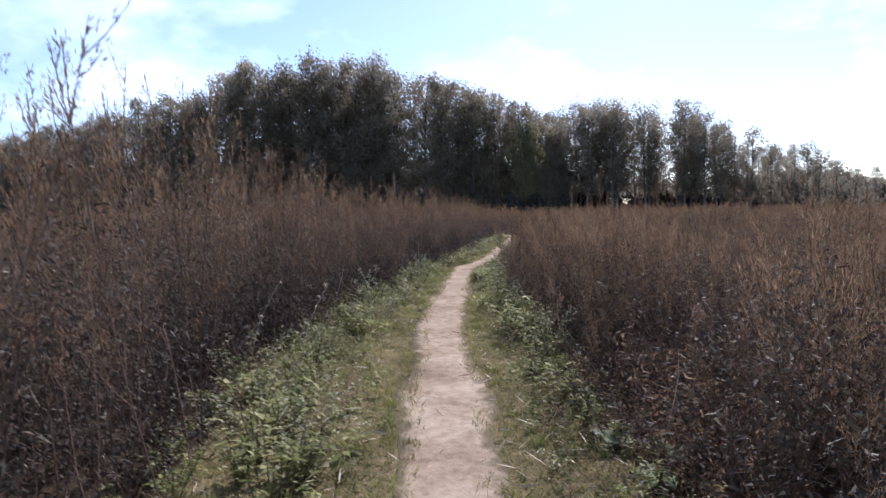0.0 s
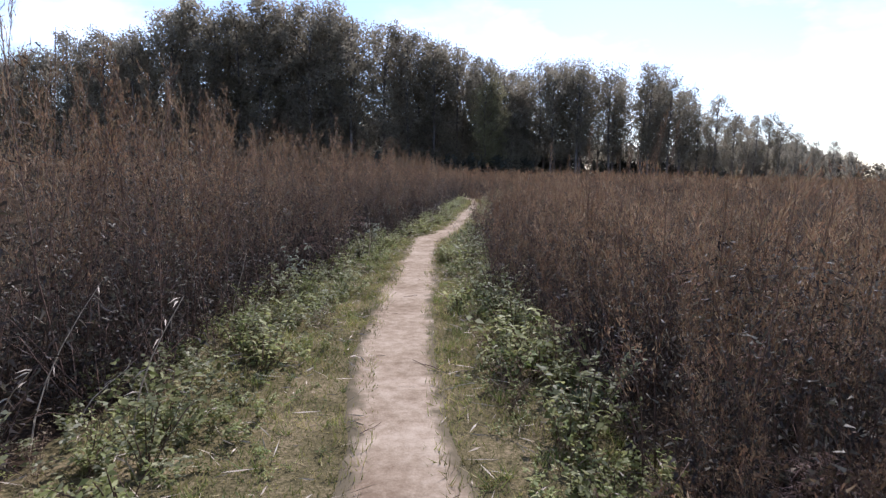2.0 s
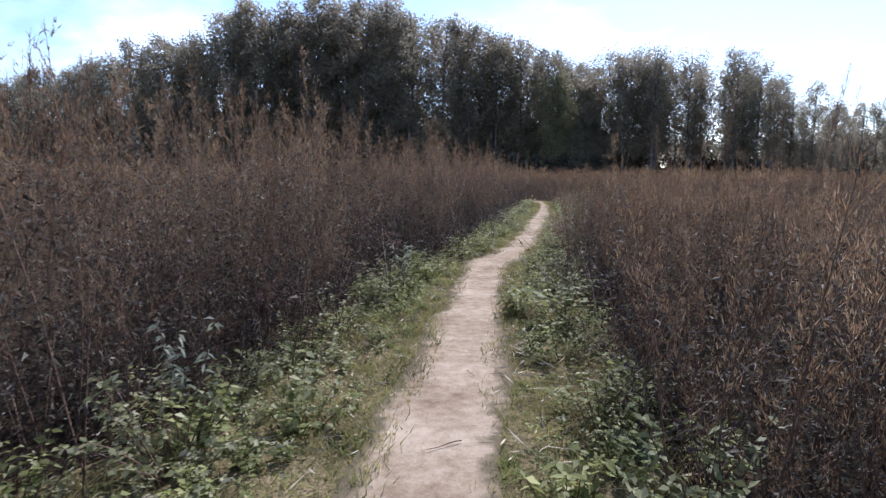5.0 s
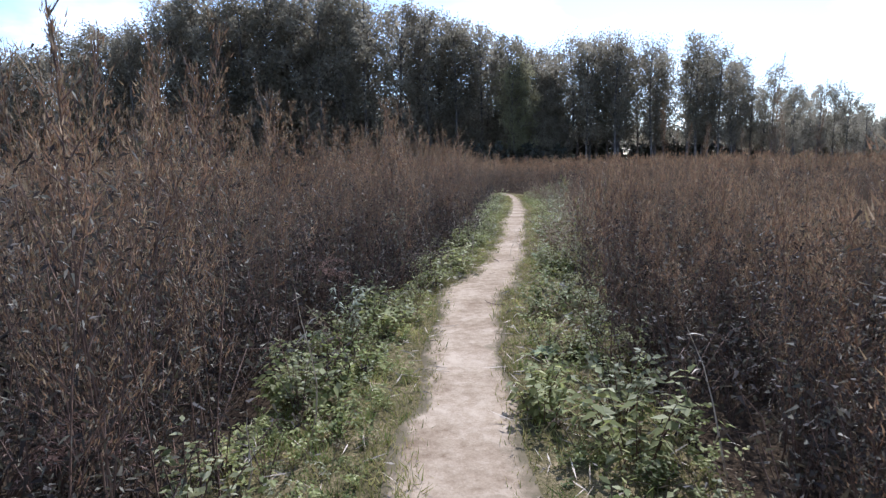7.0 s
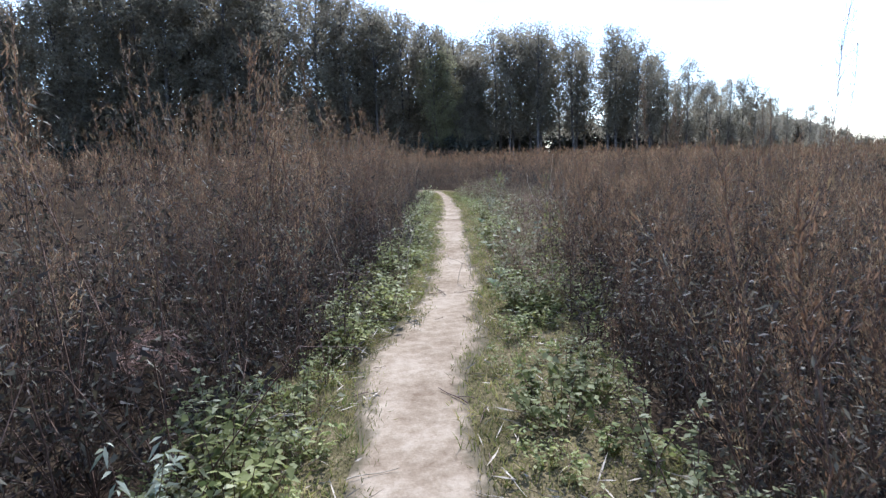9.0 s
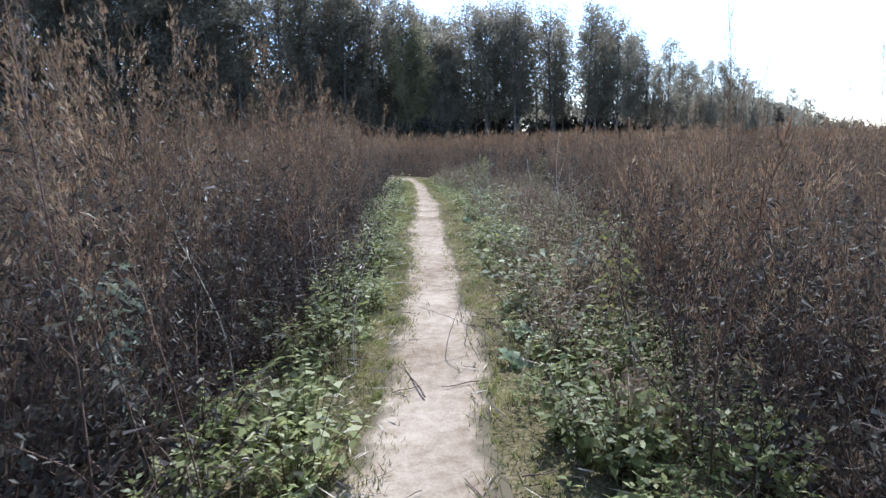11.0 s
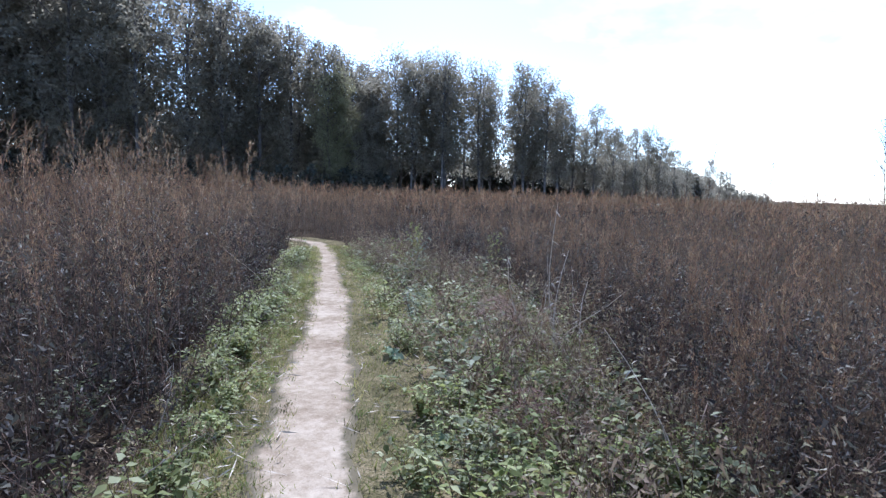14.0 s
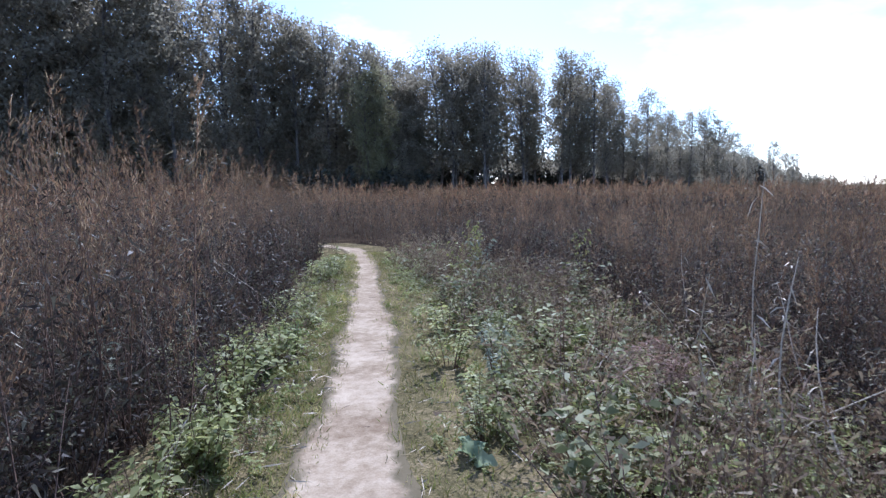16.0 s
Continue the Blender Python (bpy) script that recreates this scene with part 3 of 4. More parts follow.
BIG = [herb_model(rng.uniform(0.42, 0.58), 10, 260, 0.044) for _ in range(4)]
big_spots = [(-1.75, 3.5), (-1.45, 4.3), (-1.9, 5.0), (-1.35, 5.6), (-1.5, 6.6), (-1.15, 7.4), (-1.3, 8.3), (-1.05, 9.3), (-1.15, 10.3), (-0.85, 11.4), (-0.75, 12.6), (-0.6, 13.8),
             (-0.55, 15.0), (-0.1, 16.6), (0.3, 19.0), (0.35, 21.2), (0.7, 23.4), (1.0, 25.2), (1.2, 26.6), (1.05, 5.9), (1.1, 7.0), (1.2, 7.9), (1.05, 8.8), (1.15, 10.0), (1.1, 11.2),
             (1.2, 12.4), (1.3, 13.7), (1.45, 15.2), (1.75, 16.9), (2.0, 18.0), (2.2, 19.2), (2.7, 20.6), (2.8, 22.0), (3.4, 23.2), (3.3, 24.8), (3.9, 26.2), (4.0, 28.0)]
place_things([lambda d=d: herb_thing(d, M_SAGE, "knee-high bushy herb with pale grey-green leaves", "bushy herbs on the verge") for d in BIG], len(big_spots),
             [p[0] + rng.normal(0, 0.08) for p in big_spots], [p[1] for p in big_spots], rng.uniform(0.65, 1.1, len(big_spots)), 6)
LOOSE = [herb_model(rng.uniform(0.18, 0.36), 6, 60, rng.uniform(0.03, 0.048)) for _ in range(8)]


def herb_stuff(name, label, mat, xs, ys, scales):
    keep = np.abs(xs - on(MIDDLE, ys)) > on(WIDTH, ys) / 2 + 0.08 + 0.22 * scales
    xs, ys, scales = xs[keep], ys[keep], scales[keep]
    tagged(part(name, join([place_array(d[1], xs[i::8], ys[i::8], scales[i::8], np.random.default_rng(50 + i)) for i, d in enumerate(LOOSE)]), mat), label, "herbs", kind="stuff")


x1, y1 = verge_side(680, -1, 0.22, 1.15, -2, 34)
x2, y2 = verge_side(560, 1, 0.2, 1.1, -2, 34)
herb_stuff("undergrowth", "low green undergrowth at the foot of the weeds", M_HERB, np.concatenate([x1, x2]), np.concatenate([y1, y2]), rng.uniform(0.35, 1.0, 1240))
x3, y3 = verge_side(380, 1, 0.2, 1.12, 16.5, 34)
herb_stuff("undergrowth", "knee-high tangle of green leaves", M_HERB, x3, y3, rng.uniform(0.5, 1.3, 380))
x8, y8 = verge_side(300, 1, 0.1, 0.75, 16.5, 34)
herb_stuff("undergrowth", "knee-high mounds of yellow-green leaves", M_HERB, x8, y8, np.clip(0.75 + 0.9 * clump(x8 * 0.8, y8 * 0.8), 0.25, 1.6))
x9, y9 = verge_side(230, -1, 0.4, 1.1, 0.5, 15)
herb_stuff("undergrowth", "knee-high grey-green leaves along the tall weeds", M_SAGE, x9, y9, np.clip(0.7 + 0.8 * clump(x9 * 0.9, y9 * 0.9), 0.25, 1.5))
x6, y6 = verge_side(260, 1, 0.08, 0.5, 0, 34)
x7, y7 = verge_side(420, -1, 0.08, 0.6, 0, 34)
herb_stuff("undergrowth", "small green seedlings in the short grass", M_HERB, np.concatenate([x6, x7]), np.concatenate([y6, y7]), rng.uniform(0.2, 0.5, 680))
x4, y4 = verge_side(200, 1, 0.5, 1.2, 16.5, 34)
herb_stuff("undergrowth", "yellowing leaves among dry stems", M_YELLOW, x4, y4, rng.uniform(0.6, 1.3, 200))
# dense filling added inside both stands to block light and darken them
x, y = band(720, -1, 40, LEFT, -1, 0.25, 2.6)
tangle("thick waist-high dry filling added to darken the tall weeds inside", x, y, rng.uniform(0.7, 1.25, 720), models=THICKET)
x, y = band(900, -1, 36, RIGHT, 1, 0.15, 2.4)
tangle("thick waist-high dry filling added to darken the lower weeds inside", x, y, rng.uniform(0.6, 0.98, 900), models=THICKET)
x5, y5 = verge_side(400, 1, 0.3, 1.1, 17, 34)
tangle("low heap of dry grey-brown stems", x5, y5, rng.uniform(0.4, 1.1, 400), M_HEAP)

x12, y12 = verge_side(130, -1, 0.35, 1.05, 2, 33)
x13, y13 = verge_side(110, 1, 0.35, 1.05, 2, 20)
tangle("low withered stems and dead leaves among the herbs", np.concatenate([x12, x13]), np.concatenate([y12, y13]), rng.uniform(0.25, 0.6, 240), M_HEAP)
x10, y10 = verge_side(210, 1, 0.42, 1.1, 18.5, 34)
tangle("waist-high mounds of dry grey-brown growth", x10, y10, rng.uniform(0.4, 0.8, 210), M_HEAP, THICKET)
x11, y11 = verge_side(110, 1, 0.3, 1.0, 18.5, 33)
herb_stuff("undergrowth", "waist-high bushy green growth beyond the verge", M_SAGE, x11, y11, rng.uniform(1.1, 2.0, 110))

# short grass
n = 125000
gy = rng.uniform(-3, 36, n)
side = rng.random(n) < 0.58
edge = np.where(side, on(LEFT, gy), on(RIGHT, gy))
rim = on(MIDDLE, gy) + np.where(side, -1, 1) * (on(WIDTH, gy) / 2 - 0.05 + rng.normal(0, 0.03, n))
gx = rim + (edge - rim) * rng.random(n) ** 1.15
to = rng.normal(0, 0.5, (n, 3)) + [0, 0, 0.9]
tagged(part("grass", slivers(np.stack([gx, gy, np.full(n, 0.0)], 1), to, rng.uniform(0.03, 0.10, n) * (1 + 0.5 * np.sin(gx * 5 + gy * 2) * np.sin(gy * 3.1)), rng.uniform(0.006, 0.011, n), 0.15), M_GRASS),
       "short olive and straw-coloured grass along the path", "grass", kind="stuff")


# leafy clumps whose broad leaves face the sky
def nettle_clump(height, stems, leaf):
    """Upright stems with pairs of toothed-oval leaves, each folded along its midrib."""
    wood, at, to = [], [], []
    for i in range(stems):
        a, out = rng.uniform(0, 2 * np.pi), height * rng.uniform(0.1, 0.8)
        tip = np.array([np.cos(a) * out, np.sin(a) * out, height * rng.uniform(0.55, 1.0)])
        line = arc((0.3 * tip[0], 0.3 * tip[1], -0.02), tip, 0.08 * height, 5)
        wood.append(tube(line, np.linspace(0.004, 0.0015, 5), 3))
        for f in np.linspace(0.25, 1, 6):
            p = [np.interp(f, np.linspace(0, 1, 5), line[:, k]) for k in range(3)]
            b = rng.uniform(0, 2 * np.pi)
            for turn in (0, np.pi):
                at.append(p)
                to.append([np.cos(b + turn), np.sin(b + turn), rng.uniform(-0.35, 0.3)])
    at, to = np.array(at), np.array(to)
    n = len(at)
    to /= np.linalg.norm(to, axis=1, keepdims=True)
    side = np.cross(to, rng.normal(0, 0.35, (n, 3)) + [0, 0, 1])
    side /= np.linalg.norm(side, axis=1, keepdims=True)
    ln = (leaf * rng.uniform(0.6, 1.35, n))[:, None]
    wide = side * ln * rng.uniform(0.24, 0.36, (n, 1))
    mid = at + to * ln * 0.5 - [0, 0, 0.006]
    tip = at + to * ln - np.array([0, 0, 1]) * ln * rng.uniform(0.1, 0.4, (n, 1))
    v = np.stack([at, at + to * ln * 0.4 + wide, tip, mid, at + to * ln * 0.4 - wide], 1).reshape(-1, 3)
    base = np.arange(n)[:, None] * 5
    return join(wood), (v, np.concatenate([base + [0, 1, 2, 3], base + [0, 3, 2, 4]]))


CLUMPS = [nettle_clump(rng.uniform(0.26, 0.45), 17, rng.uniform(0.042, 0.064)) for _ in range(6)]
CLUMPS_LEFT = [(-0.9, 3.0), (-0.8, 3.3), (-1.2, 4.0), (-1.6, 4.6), (-1.3, 6.0), (-1.5, 6.1), (-1.0, 7.1), (-1.3, 7.9), (-1.1, 8.6), (-0.8, 9.0), (-1.6, 9.0), (-1.2, 9.6), (-0.8, 9.9),
               (-0.7, 12.8), (-0.9, 12.9), (-0.3, 14.2), (-0.5, 14.6), (-0.2, 14.9), (0.4, 17.2), (0.3, 17.6), (1.0, 21.8), (1.6, 23.7), (1.5, 24.6), (1.6, 25.0), (1.5, 25.3)]
CLUMPS_RIGHT = [(0.9, 4.4), (0.8, 5.2), (0.9, 5.8), (1.1, 6.5), (0.7, 7.0), (1.0, 7.0), (0.9, 7.3), (1.0, 8.3), (0.7, 8.7), (0.6, 9.0), (0.9, 9.9), (0.9, 11.1), (1.1, 12.0), (0.8, 12.5),
                (0.7, 12.9), (1.2, 13.5), (1.0, 13.7), (1.2, 14.8), (1.5, 15.1), (1.9, 16.9), (1.9, 17.1), (1.6, 17.3), (1.9, 17.7), (2.2, 17.8), (2.3, 18.1), (2.0, 18.2), (2.3, 18.6)]
CLUMPS_HEAP = [(2.5, 19.6), (3.0, 20.5), (2.8, 20.8), (2.4, 20.8), (3.1, 21.5), (2.7, 21.6), (2.7, 22.2), (3.2, 22.4), (3.1, 22.9), (3.0, 23.1), (4.0, 23.2), (3.6, 24.1), (3.3, 24.9),
               (3.8, 25.2), (3.8, 25.5), (4.2, 27.4), (3.8, 27.5), (3.5, 26.3), (4.4, 26.0), (4.5, 24.8), (4.8, 28.2), (4.3, 29.1), (5.0, 30.2)]
cx, cy = verge_side(34, -1, 0.55, 1.05, 16, 33)
CLUMPS_EDGE = list(zip(cx, cy))
for spots_list, label in ((CLUMPS_EDGE, "small leafy nettle clump beside trodden grass"), (CLUMPS_LEFT, "leafy sunlit nettle clump at the foot of dry weeds"), (CLUMPS_RIGHT, "leafy green nettle clump between footpath and dark weeds"),
                          (CLUMPS_HEAP, "leafy bright green nettle clump in the low growth")):
    place_things([lambda d=d: herb_thing(d, M_CLUMP, label, "nettle clumps", "nettle_clump") for d in CLUMPS], len(spots_list),
                 [p[0] + rng.normal(0, 0.05) for p in spots_list], [p[1] for p in spots_list], rng.uniform(0.75, 1.2, len(spots_list)), 7)

# longer tufts in the turf
tn = 620
ty = rng.uniform(0, 34, tn)
sd = rng.random(tn) < 0.5
rim = on(MIDDLE, ty) + np.where(sd, -1, 1) * (on(WIDTH, ty) / 2 + 0.04)
tx = rim + (np.where(sd, on(LEFT, ty), on(RIGHT, ty)) - rim) * rng.random(tn)
k = 34
at = np.stack([np.repeat(tx, k) + rng.normal(0, 0.025, tn * k), np.repeat(ty, k) + rng.normal(0, 0.025, tn * k), np.zeros(tn * k)], 1)
size = np.repeat(rng.uniform(0.06, 0.2, tn), k) * rng.uniform(0.5, 1.1, tn * k)
tagged(part("grass_tufts", slivers(at, rng.normal(0, 0.45, (tn * k, 3)) + [0, 0, 1.0], size, rng.uniform(0.004, 0.008, tn * k), 0.25), M_TUFT),
       "longer green and yellowing grass tufts on the verge", "grass", kind="stuff")


# ---- trees ----
def tree_model(height, bare, radius, clusters, per, leaf):
    """Trunk with limbs; a crown of rounded lumps of leaves with gaps between them."""
    t = np.linspace(0, 1, 8)
    bend = rng.normal(0, 0.4, 2)
    axis = np.stack([bend[0] * np.sin(t * 3), bend[1] * np.sin(t * 2.4), height * 0.95 * t], 1)
    wood = [tube(axis, 0.02 * height * 0.5 * (1 - 0.88 * t) + 0.015, 6)]
    at = []
    for c in range(clusters):
        g = (c + rng.random()) / clusters
        u = bare + (0.97 - bare) * g
        p0 = np.array([np.interp(max(u - 0.1, 0.05), t, axis[:, k]) for k in range(3)])
        reach = radius * (0.6 + 0.4 * min(1, g / 0.4)) * (1 - max(0, (g - 0.55) / 0.5) ** 2) ** 0.5 * rng.uniform(0.35, 1.0)
        a = c * 2.4 + rng.normal(0, 0.4)
        p1 = np.array([p0[0] + np.cos(a) * reach, p0[1] + np.sin(a) * reach, height * u * 0.97])
        wood.append(tube(arc(p0, p1, -0.15, 3), [0.06, 0.04, 0.015], 3))
        lump = radius * rng.uniform(0.3, 0.5)
        d = rng.normal(0, 1, (per, 3))
        d /= np.linalg.norm(d, axis=1, keepdims=True)
        at.append(p1 + d * lump * rng.uniform(0.3, 1.05, (per, 1)) * [1, 1, 1.05])
    at = np.concatenate(at)
    return join(wood), slivers(at, rng.normal(0, 1, (len(at), 3)) + [0, 0, -0.3], leaf * rng.uniform(0.6, 1.3, len(at)), leaf * 0.75)


def tree_thing(model, mat, label, group):
    t = thing("tree", label, "tree", group)
    part("trunk", model[0], M_BARK, t, smooth=True)
    part("crown", model[1], mat, t, kind="stuff")
    return t


DENSE = [tree_model(20, 0.14, 3.0, 40, 130, 0.3) for _ in range(8)]
AIRY = [tree_model(20, 0.27, 2.9, 36, 120, 0.28) for _ in range(8)]


def grove(models, mat, label, group, places):
    place_things([lambda d=d: tree_thing(d, mat, label, group) for d in models], len(places),
                 [p[0] for p in places], [p[1] for p in places], [p[2] / 20 for p in places], 1.0)


# height of the wood's edge along x
TOPS_LEFT = [(-95, 10), (-67, 12.6), (-57, 14.2), (-52, 15.2), (-44, 16.8), (-37, 17.8), (-32, 19.8), (-28, 21.8), (-20, 22.4), (-7, 21.4), (1, 19.4), (7, 18), (10, 16.6), (14.5, 15.6)]
TOPS_RIGHT = [(16, 15.3), (19, 16.4), (27.5, 15.7), (33, 14.4), (37.5, 12.8), (40, 11), (42, 10.2), (45, 10.3), (48, 9), (52, 7.5), (57, 5.2)]
places = []
for row in range(3):
    for x in np.arange(-95, 14, 3.1):
        places.append((x + rng.normal(0, 0.7) + row * 0.4, 80 + row * 3.4 + rng.normal(0, 0.8), on(TOPS_LEFT, x) * rng.uniform(0.97, 1.09)))
grove(DENSE, M_CROWN, "tall slender dark green tree at the wood's edge", "trees of the dense wood", places)
places = []
for row in range(3):
    for x in np.arange(18, 57, 2.4):
        places.append((x + rng.normal(0, 0.9), 80 - 0.16 * (x - 18) + row * 3.4 + rng.normal(0, 0.8), on(TOPS_RIGHT, x) * rng.uniform(0.96, 1.1)))
grove(AIRY, M_CROWN, "tall bare-stemmed tree with light showing between trunks", "trees of the open grove", places)
places = [(14.8, 81.5, 13.9), (16.1, 83.5, 13.5), (17.1, 82.5, 14.3), (15.5, 86, 14.3), (15.9, 80, 9), (14.4, 79, 10.5), (13.2, 78.6, 8.5), (17.2, 79.5, 7)]
grove(DENSE, M_CROWN, "lower dark tree filling the gap in the wood", "trees of the dense wood", places)
places = [(11.3 + rng.normal(0, 1.0), 77.8 + rng.normal(0, 0.5), h) for h in (12.6, 14.2, 11, 13.4)]
grove(AIRY[:4], M_CROWN_LIGHT, "yellow-green tree at the gap in the wood", "pale trees", places)

# dark shrubs under the dense wood, and the far hedge
SHRUBS = [tree_model(5, 0.05, 1.9, 12, 36, 0.5) for _ in range(3)]


def shrubbery(name, label, xs, ys, scales, leaf_mat, seed):
    root = tagged(new(name), label, "shrubs", kind="stuff")
    for k, (pname, mat) in enumerate((("twigs", M_BARK), ("leaves", leaf_mat))):
        part(pname, join([place_array(d[k], xs[i::3], ys[i::3], scales[i::3], np.random.default_rng(seed + i)) for i, d in enumerate(SHRUBS)]), mat, root, kind="stuff")


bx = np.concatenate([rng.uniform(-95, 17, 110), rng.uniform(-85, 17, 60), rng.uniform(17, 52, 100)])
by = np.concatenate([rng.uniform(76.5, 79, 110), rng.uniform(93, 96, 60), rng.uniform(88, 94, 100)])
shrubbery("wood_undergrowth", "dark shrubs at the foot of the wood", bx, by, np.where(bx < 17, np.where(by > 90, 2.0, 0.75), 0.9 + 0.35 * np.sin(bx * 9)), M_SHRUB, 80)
hx = rng.uniform(54, 90, 90)
shrubbery("far_hedge", "distant dark green hedge of small trees", hx, 90 + rng.uniform(0, 8, 90), np.interp(hx, [54, 61, 70, 80, 90], [1.4, 1.4, 1.0, 0.6, 0.3]), M_CROWN, 90)

# ---- single things beside the path ----
def bent_tube(length, radius, curl, n=6):
    t = np.linspace(0, 1, n)
    return tube(np.stack([curl * length * np.sin(t * 3.0), t * length, 0.02 * length * np.sin(t * 7)], 1), radius * (1 - 0.5 * t), 5)


def twig(length, radius, curl, mat, label):
    t = thing("twig", label, "twig", "twigs on the footpath")
    part("stick", bent_tube(length, radius, curl), mat, t, smooth=True)
    return t


TWIGS = [twig(0.30, 0.005, 0.02, M_STEM, "thin brown twig lying on the footpath"), twig(0.16, 0.004, 0.03, M_STEM, "short brown twig on the path"),
         twig(0.24, 0.003, -0.02, M_STRAW, "pale dry stalk lying on the path")]
TWIGS[0].matrix_basis = pose(0.25, 7.0, 0.03, 0, 0, 40)
TWIGS[1].matrix_basis = pose(0.1, 5.2, 0.03, 0, 0, -60)
TWIGS[2].matrix_basis = pose(-0.1, 4.6, 0.03, 0, 0, 80)
for i in range(34):
    y = rng.uniform(3, 34)
    copy_thing(TWIGS[i % 3], pose(on(MIDDLE, y) + rng.uniform(-0.6, 0.6) * on(WIDTH, y), y, 0.03, 0, 0, rng.uniform(0, 360)) @ Matrix.Scale(rng.uniform(0.3, 0.7), 4))
for i in range(30):
    y = rng.uniform(13, 20)
    sd = 1 if rng.random() < 0.7 else -1
    copy_thing(TWIGS[i % 3], pose(on(MIDDLE, y) + sd * (on(WIDTH, y) * 0.5 + rng.uniform(-0.1, 0.12)), y, 0.03, 0, 0, rng.uniform(0, 360)) @ Matrix.Scale(rng.uniform(0.5, 1.1), 4))
stick = twig(0.5, 0.006, 0.01, M_STEM, "long reddish dry stalk lying along the path")
stick.matrix_basis = pose(1.13, 17.85, 0.032, 0, 0, 6)

# pale dead stalks leaning out of the stands
def dead_stalk(height, label):
    t = thing("dead_stalk", label, "dead stalk", "bleached dead stalks")
    k = np.linspace(0, 1, 6)
    part("stem", tube(np.stack([0.25 * height * k ** 2, 0.03 * np.sin(k * 5), height * k], 1), 0.005 * (1 - 0.7 * k), 4), M_STRAW, t)
    u = rng.uniform(0.3, 1, 9)
    part("leaves", blades(np.stack([0.25 * height * u ** 2, 0 * u, height * u], 1), rng.normal(0, 1, (9, 3)) - [0, 0, 0.5], 0.07, 0.008, 0.3), M_STRAW, t, kind="stuff")
    return t


STALKS = [dead_stalk(h, "bleached straw-coloured dead stalk leaning over the verge") for h in (0.7, 0.95, 0.5)]
for k, st in enumerate(STALKS):
    st.matrix_basis = pose(-2.1 + 0.1 * k, 5.6 + 0.25 * k, -0.02, rng.normal(0, 12), rng.normal(0, 12), 40 * k)
for i in range(46):
    y = rng.uniform(2, 30)
    sd = rng.random() < 0.5
    x = on(LEFT if sd else RIGHT, y) + (0.15 if sd else -0.15) + rng.normal(0, 0.2)
    copy_thing(STALKS[i % 3], pose(x, y, -0.02, rng.normal(0, 22), rng.normal(0, 22), rng.uniform(0, 360)) @ Matrix.Scale(rng.uniform(0.6, 1.3), 4))

# single tall weeds that stand out against the sky
SPIRES = [dry_weed_model(3.0, 44, 24, 800, 0.024, spread=0.07, low=0.4, tilt=0.018) for _ in range(3)]
spots_tall = [(-4.2, 7.5, 0.98), (-4.6, 8.1, 0.85), (-5.2, 9.6, 0.85), (-5.0, 11.2, 0.9), (-5.4, 12.0, 0.9), (-3.2, 13.2, 0.78),
              (4.3, 16.6, 0.92), (5.6, 16.4, 0.95), (6.0, 16.9, 1.08), (6.5, 17.3, 1.0), (5.9, 17.9, 0.9), (4.5, 19.6, 0.85), (4.8, 20.1, 0.72), (5.9, 21.7, 0.75),
              (6.3, 22.1, 0.78), (6.4, 24.4, 0.76), (6.9, 24.0, 0.7), (7.4, 22.9, 0.75), (7.0, 20.4, 0.82), (7.8, 21.4, 0.8)]
place_things(weed_makers(SPIRES, "single tall pale-brown weed spire rising above the others", "tall weed spires"), len(spots_tall),
             [p[0] for p in spots_tall], [p[1] for p in spots_tall], [p[2] for p in spots_tall], 4)


# a leaning plume of dry reddish stems
def plume(stems, length, label):
    t = thing("dry_plume", label, "dry plant", "dry plumes")
    wood, at, to = [], [], []
    for s in range(stems):
        a = rng.normal(0, 0.5)
        tip = np.array([-np.cos(a) * length * rng.uniform(0.7, 1), np.sin(a) * length * 0.7, length * rng.uniform(0.3, 0.75)])
        line = arc((0, 0, 0), tip, 0.3 * length, 6)
        wood.append(tube(line, np.linspace(0.004, 0.001, 6), 3))
        f = rng.uniform(0.25, 1, 46)
        at.append(np.stack([np.interp(f, np.linspace(0, 1, 6), line[:, c]) for c in range(3)], 1))
        to.append(tip / length + rng.normal(0, 0.45, (46, 3)) - [0, 0, 0.4])
    part("stem", join(wood), M_STEM, t, kind="stuff")
    part("leaves", blades(np.concatenate(at), np.concatenate(to), rng.uniform(0.03, 0.09, stems * 46), 0.007, 0.2), M_PLUME, t, "tan feathery dry leaves", kind="stuff")
    return t


M_PLUME = leaf_material("feathery dry leaf", [(0.22, 0.13, 0.095), (0.34, 0.21, 0.155), (0.42, 0.29, 0.22)], 0.3)
pl1 = plume(16, 0.85, "leaning plume of reddish-tan dry stems among dark weeds")
pl1.matrix_basis = pose(2.75, 7.35, 0.12, 0, 0, 15)
for x, y, z, r, k in ((1.95, 4.9, 0.0, 20, 0.7), (2.3, 5.7, 0.05, -30, 0.85), (2.9, 6.3, 0.1, 40, 0.9), (1.8, 6.5, 0.0, 0, 0.6), (2.6, 4.6, 0.0, 60, 0.7), (-1.3, 15.4, 0.1, 170, 0.75), (-1.7, 11.5, 0.1, 200, 0.7), (4.6, 24.6, 0.1, 10, 0.8), (3.7, 22.2, 0.0, -20, 0.7)):
    copy_thing(pl1, pose(x, y, z - 0.02, 0, 0, r) @ Matrix.Scale(k, 4))


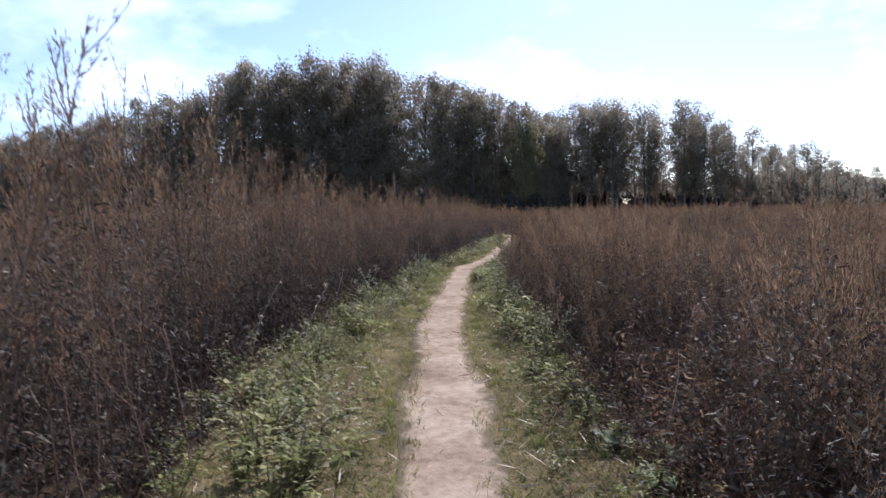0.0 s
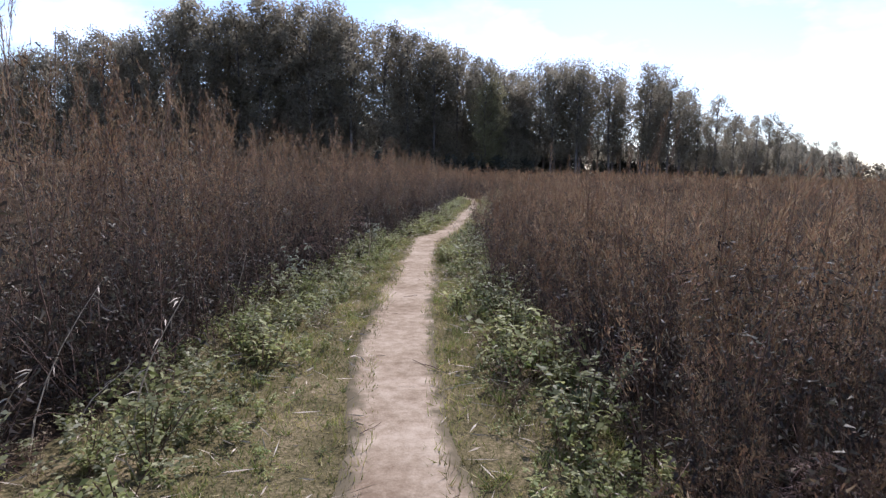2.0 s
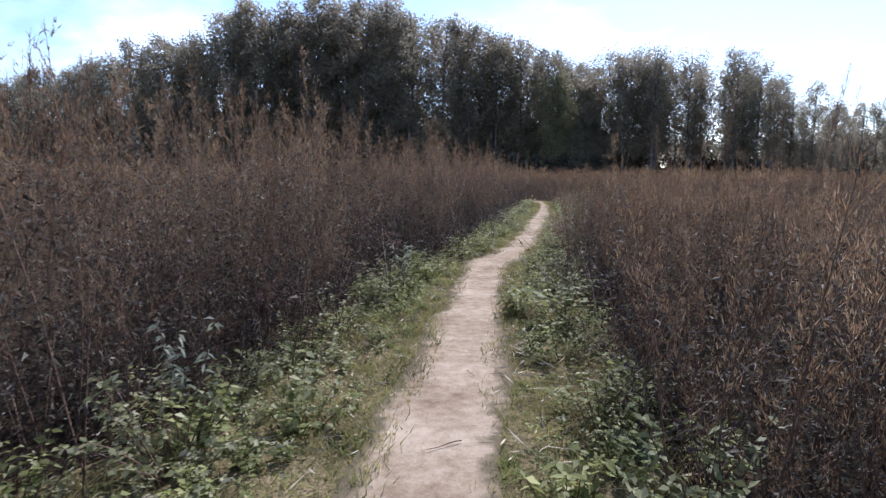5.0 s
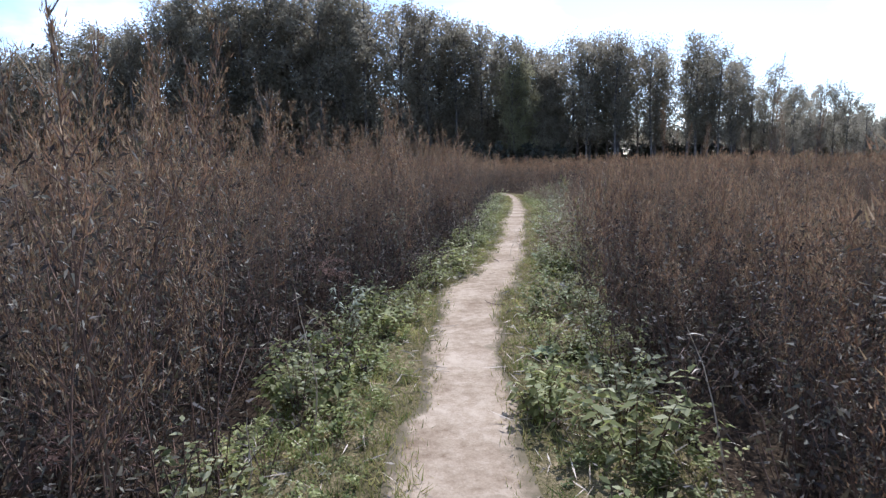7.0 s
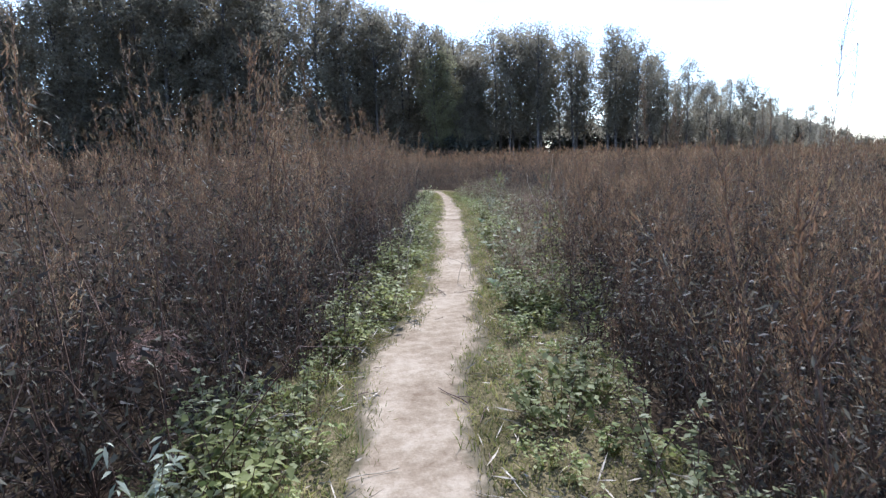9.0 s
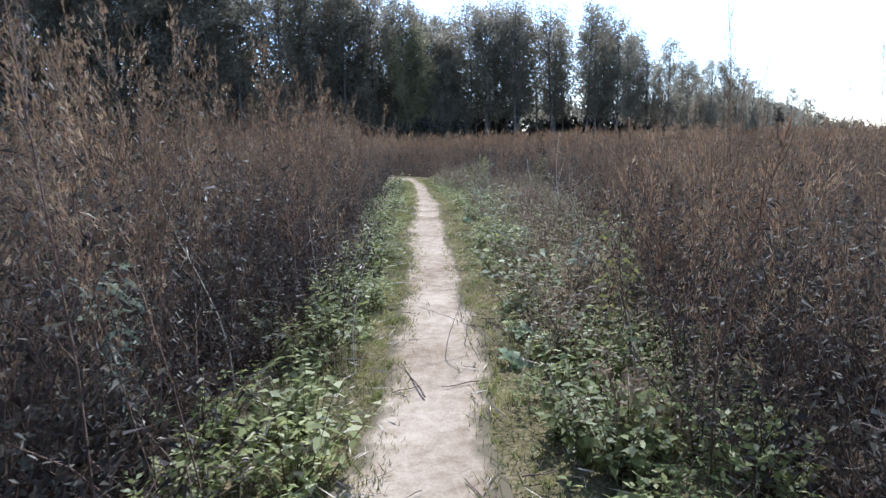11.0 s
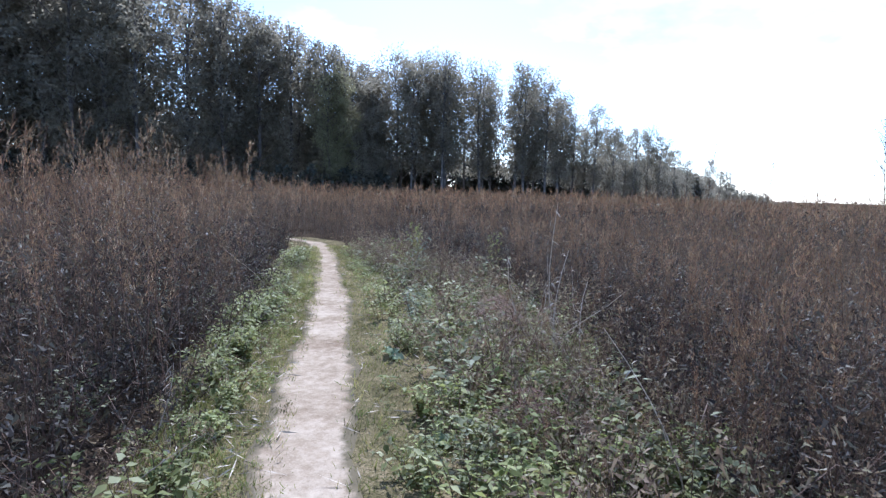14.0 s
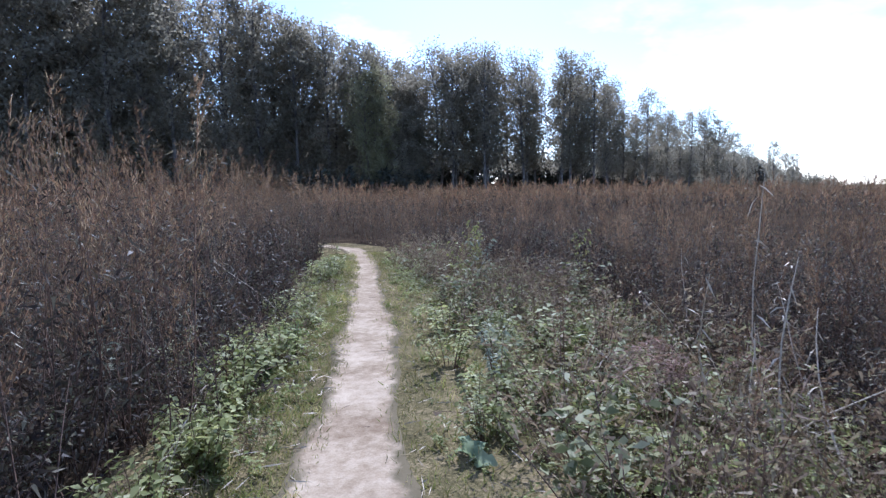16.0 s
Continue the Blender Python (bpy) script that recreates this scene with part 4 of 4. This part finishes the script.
# broad-leaved docks on the verge
def dock(leaves, label):
    t = thing("dock_plant", label, "dock plant", "broad-leaved docks")
    for i in range(leaves):
        m = pose(0, 0, 0, rng.uniform(5, 40), rng.normal(0, 12), i * 360 / leaves + rng.normal(0, 15)) @ Matrix.Scale(rng.uniform(0.7, 1.15), 4)
        part("leaf", turned(broad_leaf(0.18, 0.10), m), M_BROAD, t, smooth=True)
    return t


DOCKS = [dock(6, "broad-leaved green dock on the verge"), dock(5, "broad-leaved pale green dock on the verge")]
DOCKS[0].matrix_basis = pose(1.05, 3.6, 0.0)
DOCKS[1].matrix_basis = pose(1.15, 6.4, 0.0, 0, 0, 70)
for x, y, r, k in ((1.3, 3.45, 200, 0.9), (1.15, 3.1, 130, 0.85), (0.95, 6.0, 10, 0.7), (1.0, 9.6, 50, 0.9), (1.15, 10.0, 120, 0.7), (-1.2, 13.6, 0, 0.9), (-0.9, 14.2, 60, 0.8), (-0.4, 15.6, 30, 0.7), (0.95, 13.6, 80, 0.8),
                   (1.75, 18.2, 20, 0.8), (2.0, 18.7, 140, 0.9), (2.2, 19.4, 60, 0.8), (-0.35, 18.0, 10, 0.9), (-0.5, 18.6, 90, 0.8), (2.9, 22.6, 40, 0.8), (3.1, 24.6, 10, 0.9), (0.5, 24.4, 0, 0.8)):
    copy_thing(DOCKS[rng.integers(2)], pose(x, y, 0, 0, 0, r) @ Matrix.Scale(k, 4))


# yellow-green climbers and clumps
def climber(label):
    t = thing("climbing_plant", label, "climber", "yellow-green climbers")
    n = 150
    a, z = rng.uniform(0, 6.28, n), rng.uniform(0.05, 1.0, n)
    at = np.stack([np.cos(a) * 0.14 * rng.random(n), np.sin(a) * 0.14 * rng.random(n), z], 1)
    k = np.linspace(0, 1, 8)
    part("stem", tube(np.stack([0.05 * np.sin(k * 9), 0.05 * np.cos(k * 9), k], 1), np.full(8, 0.004), 3), M_STEM, t)
    part("leaves", blades(at, np.stack([np.cos(a), np.sin(a), rng.uniform(-0.9, 0.2, n)], 1), rng.uniform(0.035, 0.07, n), 0.03, 0.2), M_YELLOW, t, kind="stuff")
    return t


vine = climber("yellow-green climbing plant on dry stems")
vine.matrix_basis = pose(2.45, 18.2, 0.1) @ Matrix.Scale(0.85, 4)
for x, y, k in ((5.1, 30.5, 1.2), (5.3, 30.9, 1.0), (4.3, 28.8, 1.0), (6.2, 29.0, 1.1)):
    copy_thing(vine, pose(x, y, 0.0, 0, 0, x * 90) @ Matrix.Scale(k, 4))

# straw and dead leaves scattered over the verges
n = 4200
ly = rng.uniform(1, 32, n)
sd = rng.random(n) < 0.5
edge = np.where(sd, on(LEFT, ly), on(RIGHT, ly))
rim = on(MIDDLE, ly) + np.where(sd, -1, 1) * on(WIDTH, ly) / 2
lx = rim + (edge - rim) * rng.random(n)
a = rng.uniform(0, 6.28, n)
tagged(part("straw_litter", blades(np.stack([lx, ly, rng.uniform(0.02, 0.06, n)], 1), np.stack([np.cos(a), np.sin(a), rng.normal(0, 0.15, n)], 1), rng.uniform(0.04, 0.22, n), rng.uniform(0.004, 0.012, n)), M_STRAW),
       "bleached straw and dead leaves lying on the verge", "straw", kind="stuff")


# tall leafy plants with long pale leaves
def leafy_plant(label):
    t = thing("leafy_plant", label, "plant", "tall leafy plants")
    stems, at, to = [], [], []
    for s in range(4):
        a = rng.uniform(0, 6.28)
        tip = np.array([np.cos(a) * 0.22, np.sin(a) * 0.22, rng.uniform(0.75, 1.1)])
        line = arc((0, 0, -0.02), tip, 0.05, 5)
        stems.append(tube(line, [0.006, 0.005, 0.004, 0.003, 0.002], 4))
        f = rng.uniform(0.3, 1.0, 20)
        b = rng.uniform(0, 6.28, 20)
        at.append(np.stack([np.interp(f, np.linspace(0, 1, 5), line[:, k]) for k in range(3)], 1))
        to.append(np.stack([np.cos(b), np.sin(b), rng.uniform(-0.7, 0.4, 20)], 1))
    part("stem", join(stems), M_STEM, t, kind="stuff")
    part("leaves", blades(np.concatenate(at), np.concatenate(to), rng.uniform(0.07, 0.13, 80), 0.026, 0.3), M_PALE, t, "long pale grey-green leaves", kind="stuff")
    return t


M_PALE = leaf_material("pale grey-green leaf", [(0.13, 0.15, 0.09), (0.24, 0.26, 0.18), (0.38, 0.38, 0.28)], 0.35, 0.6, gloss=0.18)
lp = leafy_plant("tall plant with long pale grey-green leaves")
lp.matrix_basis = pose(-0.25, 17.7, 0)
for x, y, k in ((-0.45, 18.3, 0.8), (2.5, 18.9, 0.75), (-0.6, 13.9, 0.6), (-1.3, 9.8, 0.7), (3.6, 25.5, 0.6), (0.9, 26.0, 0.7), (1.2, 27.2, 0.6), (4.9, 29.5, 0.9)):
    copy_thing(lp, pose(x, y, 0, 0, 0, x * 200) @ Matrix.Scale(k, 4))

# a sheaf of pale dead stems fallen over the low heap
for i in range(12):
    copy_thing(STALKS[i % 3], pose(4.5 + rng.normal(0, 0.3), 24.2 + rng.normal(0, 0.4), 0.1, rng.normal(-15, 25), rng.normal(-35, 20), rng.uniform(-40, 40)) @ Matrix.Scale(rng.uniform(0.9, 1.5), 4))
for i in range(10):
    copy_thing(STALKS[i % 3], pose(1.75 + rng.normal(0, 0.15), 18.4 + rng.normal(0, 0.3), 0.0, rng.normal(10, 20), rng.normal(0, 25), rng.uniform(0, 360)) @ Matrix.Scale(rng.uniform(0.5, 0.9), 4))

# brown tangle in the near corner
tx, ty = rng.uniform(1.2, 2.3, 60), rng.uniform(3.0, 5.0, 60)
tangle("knee-high tangle of reddish-brown dry stems", tx, ty, rng.uniform(0.5, 1.0, 60), M_SEED)
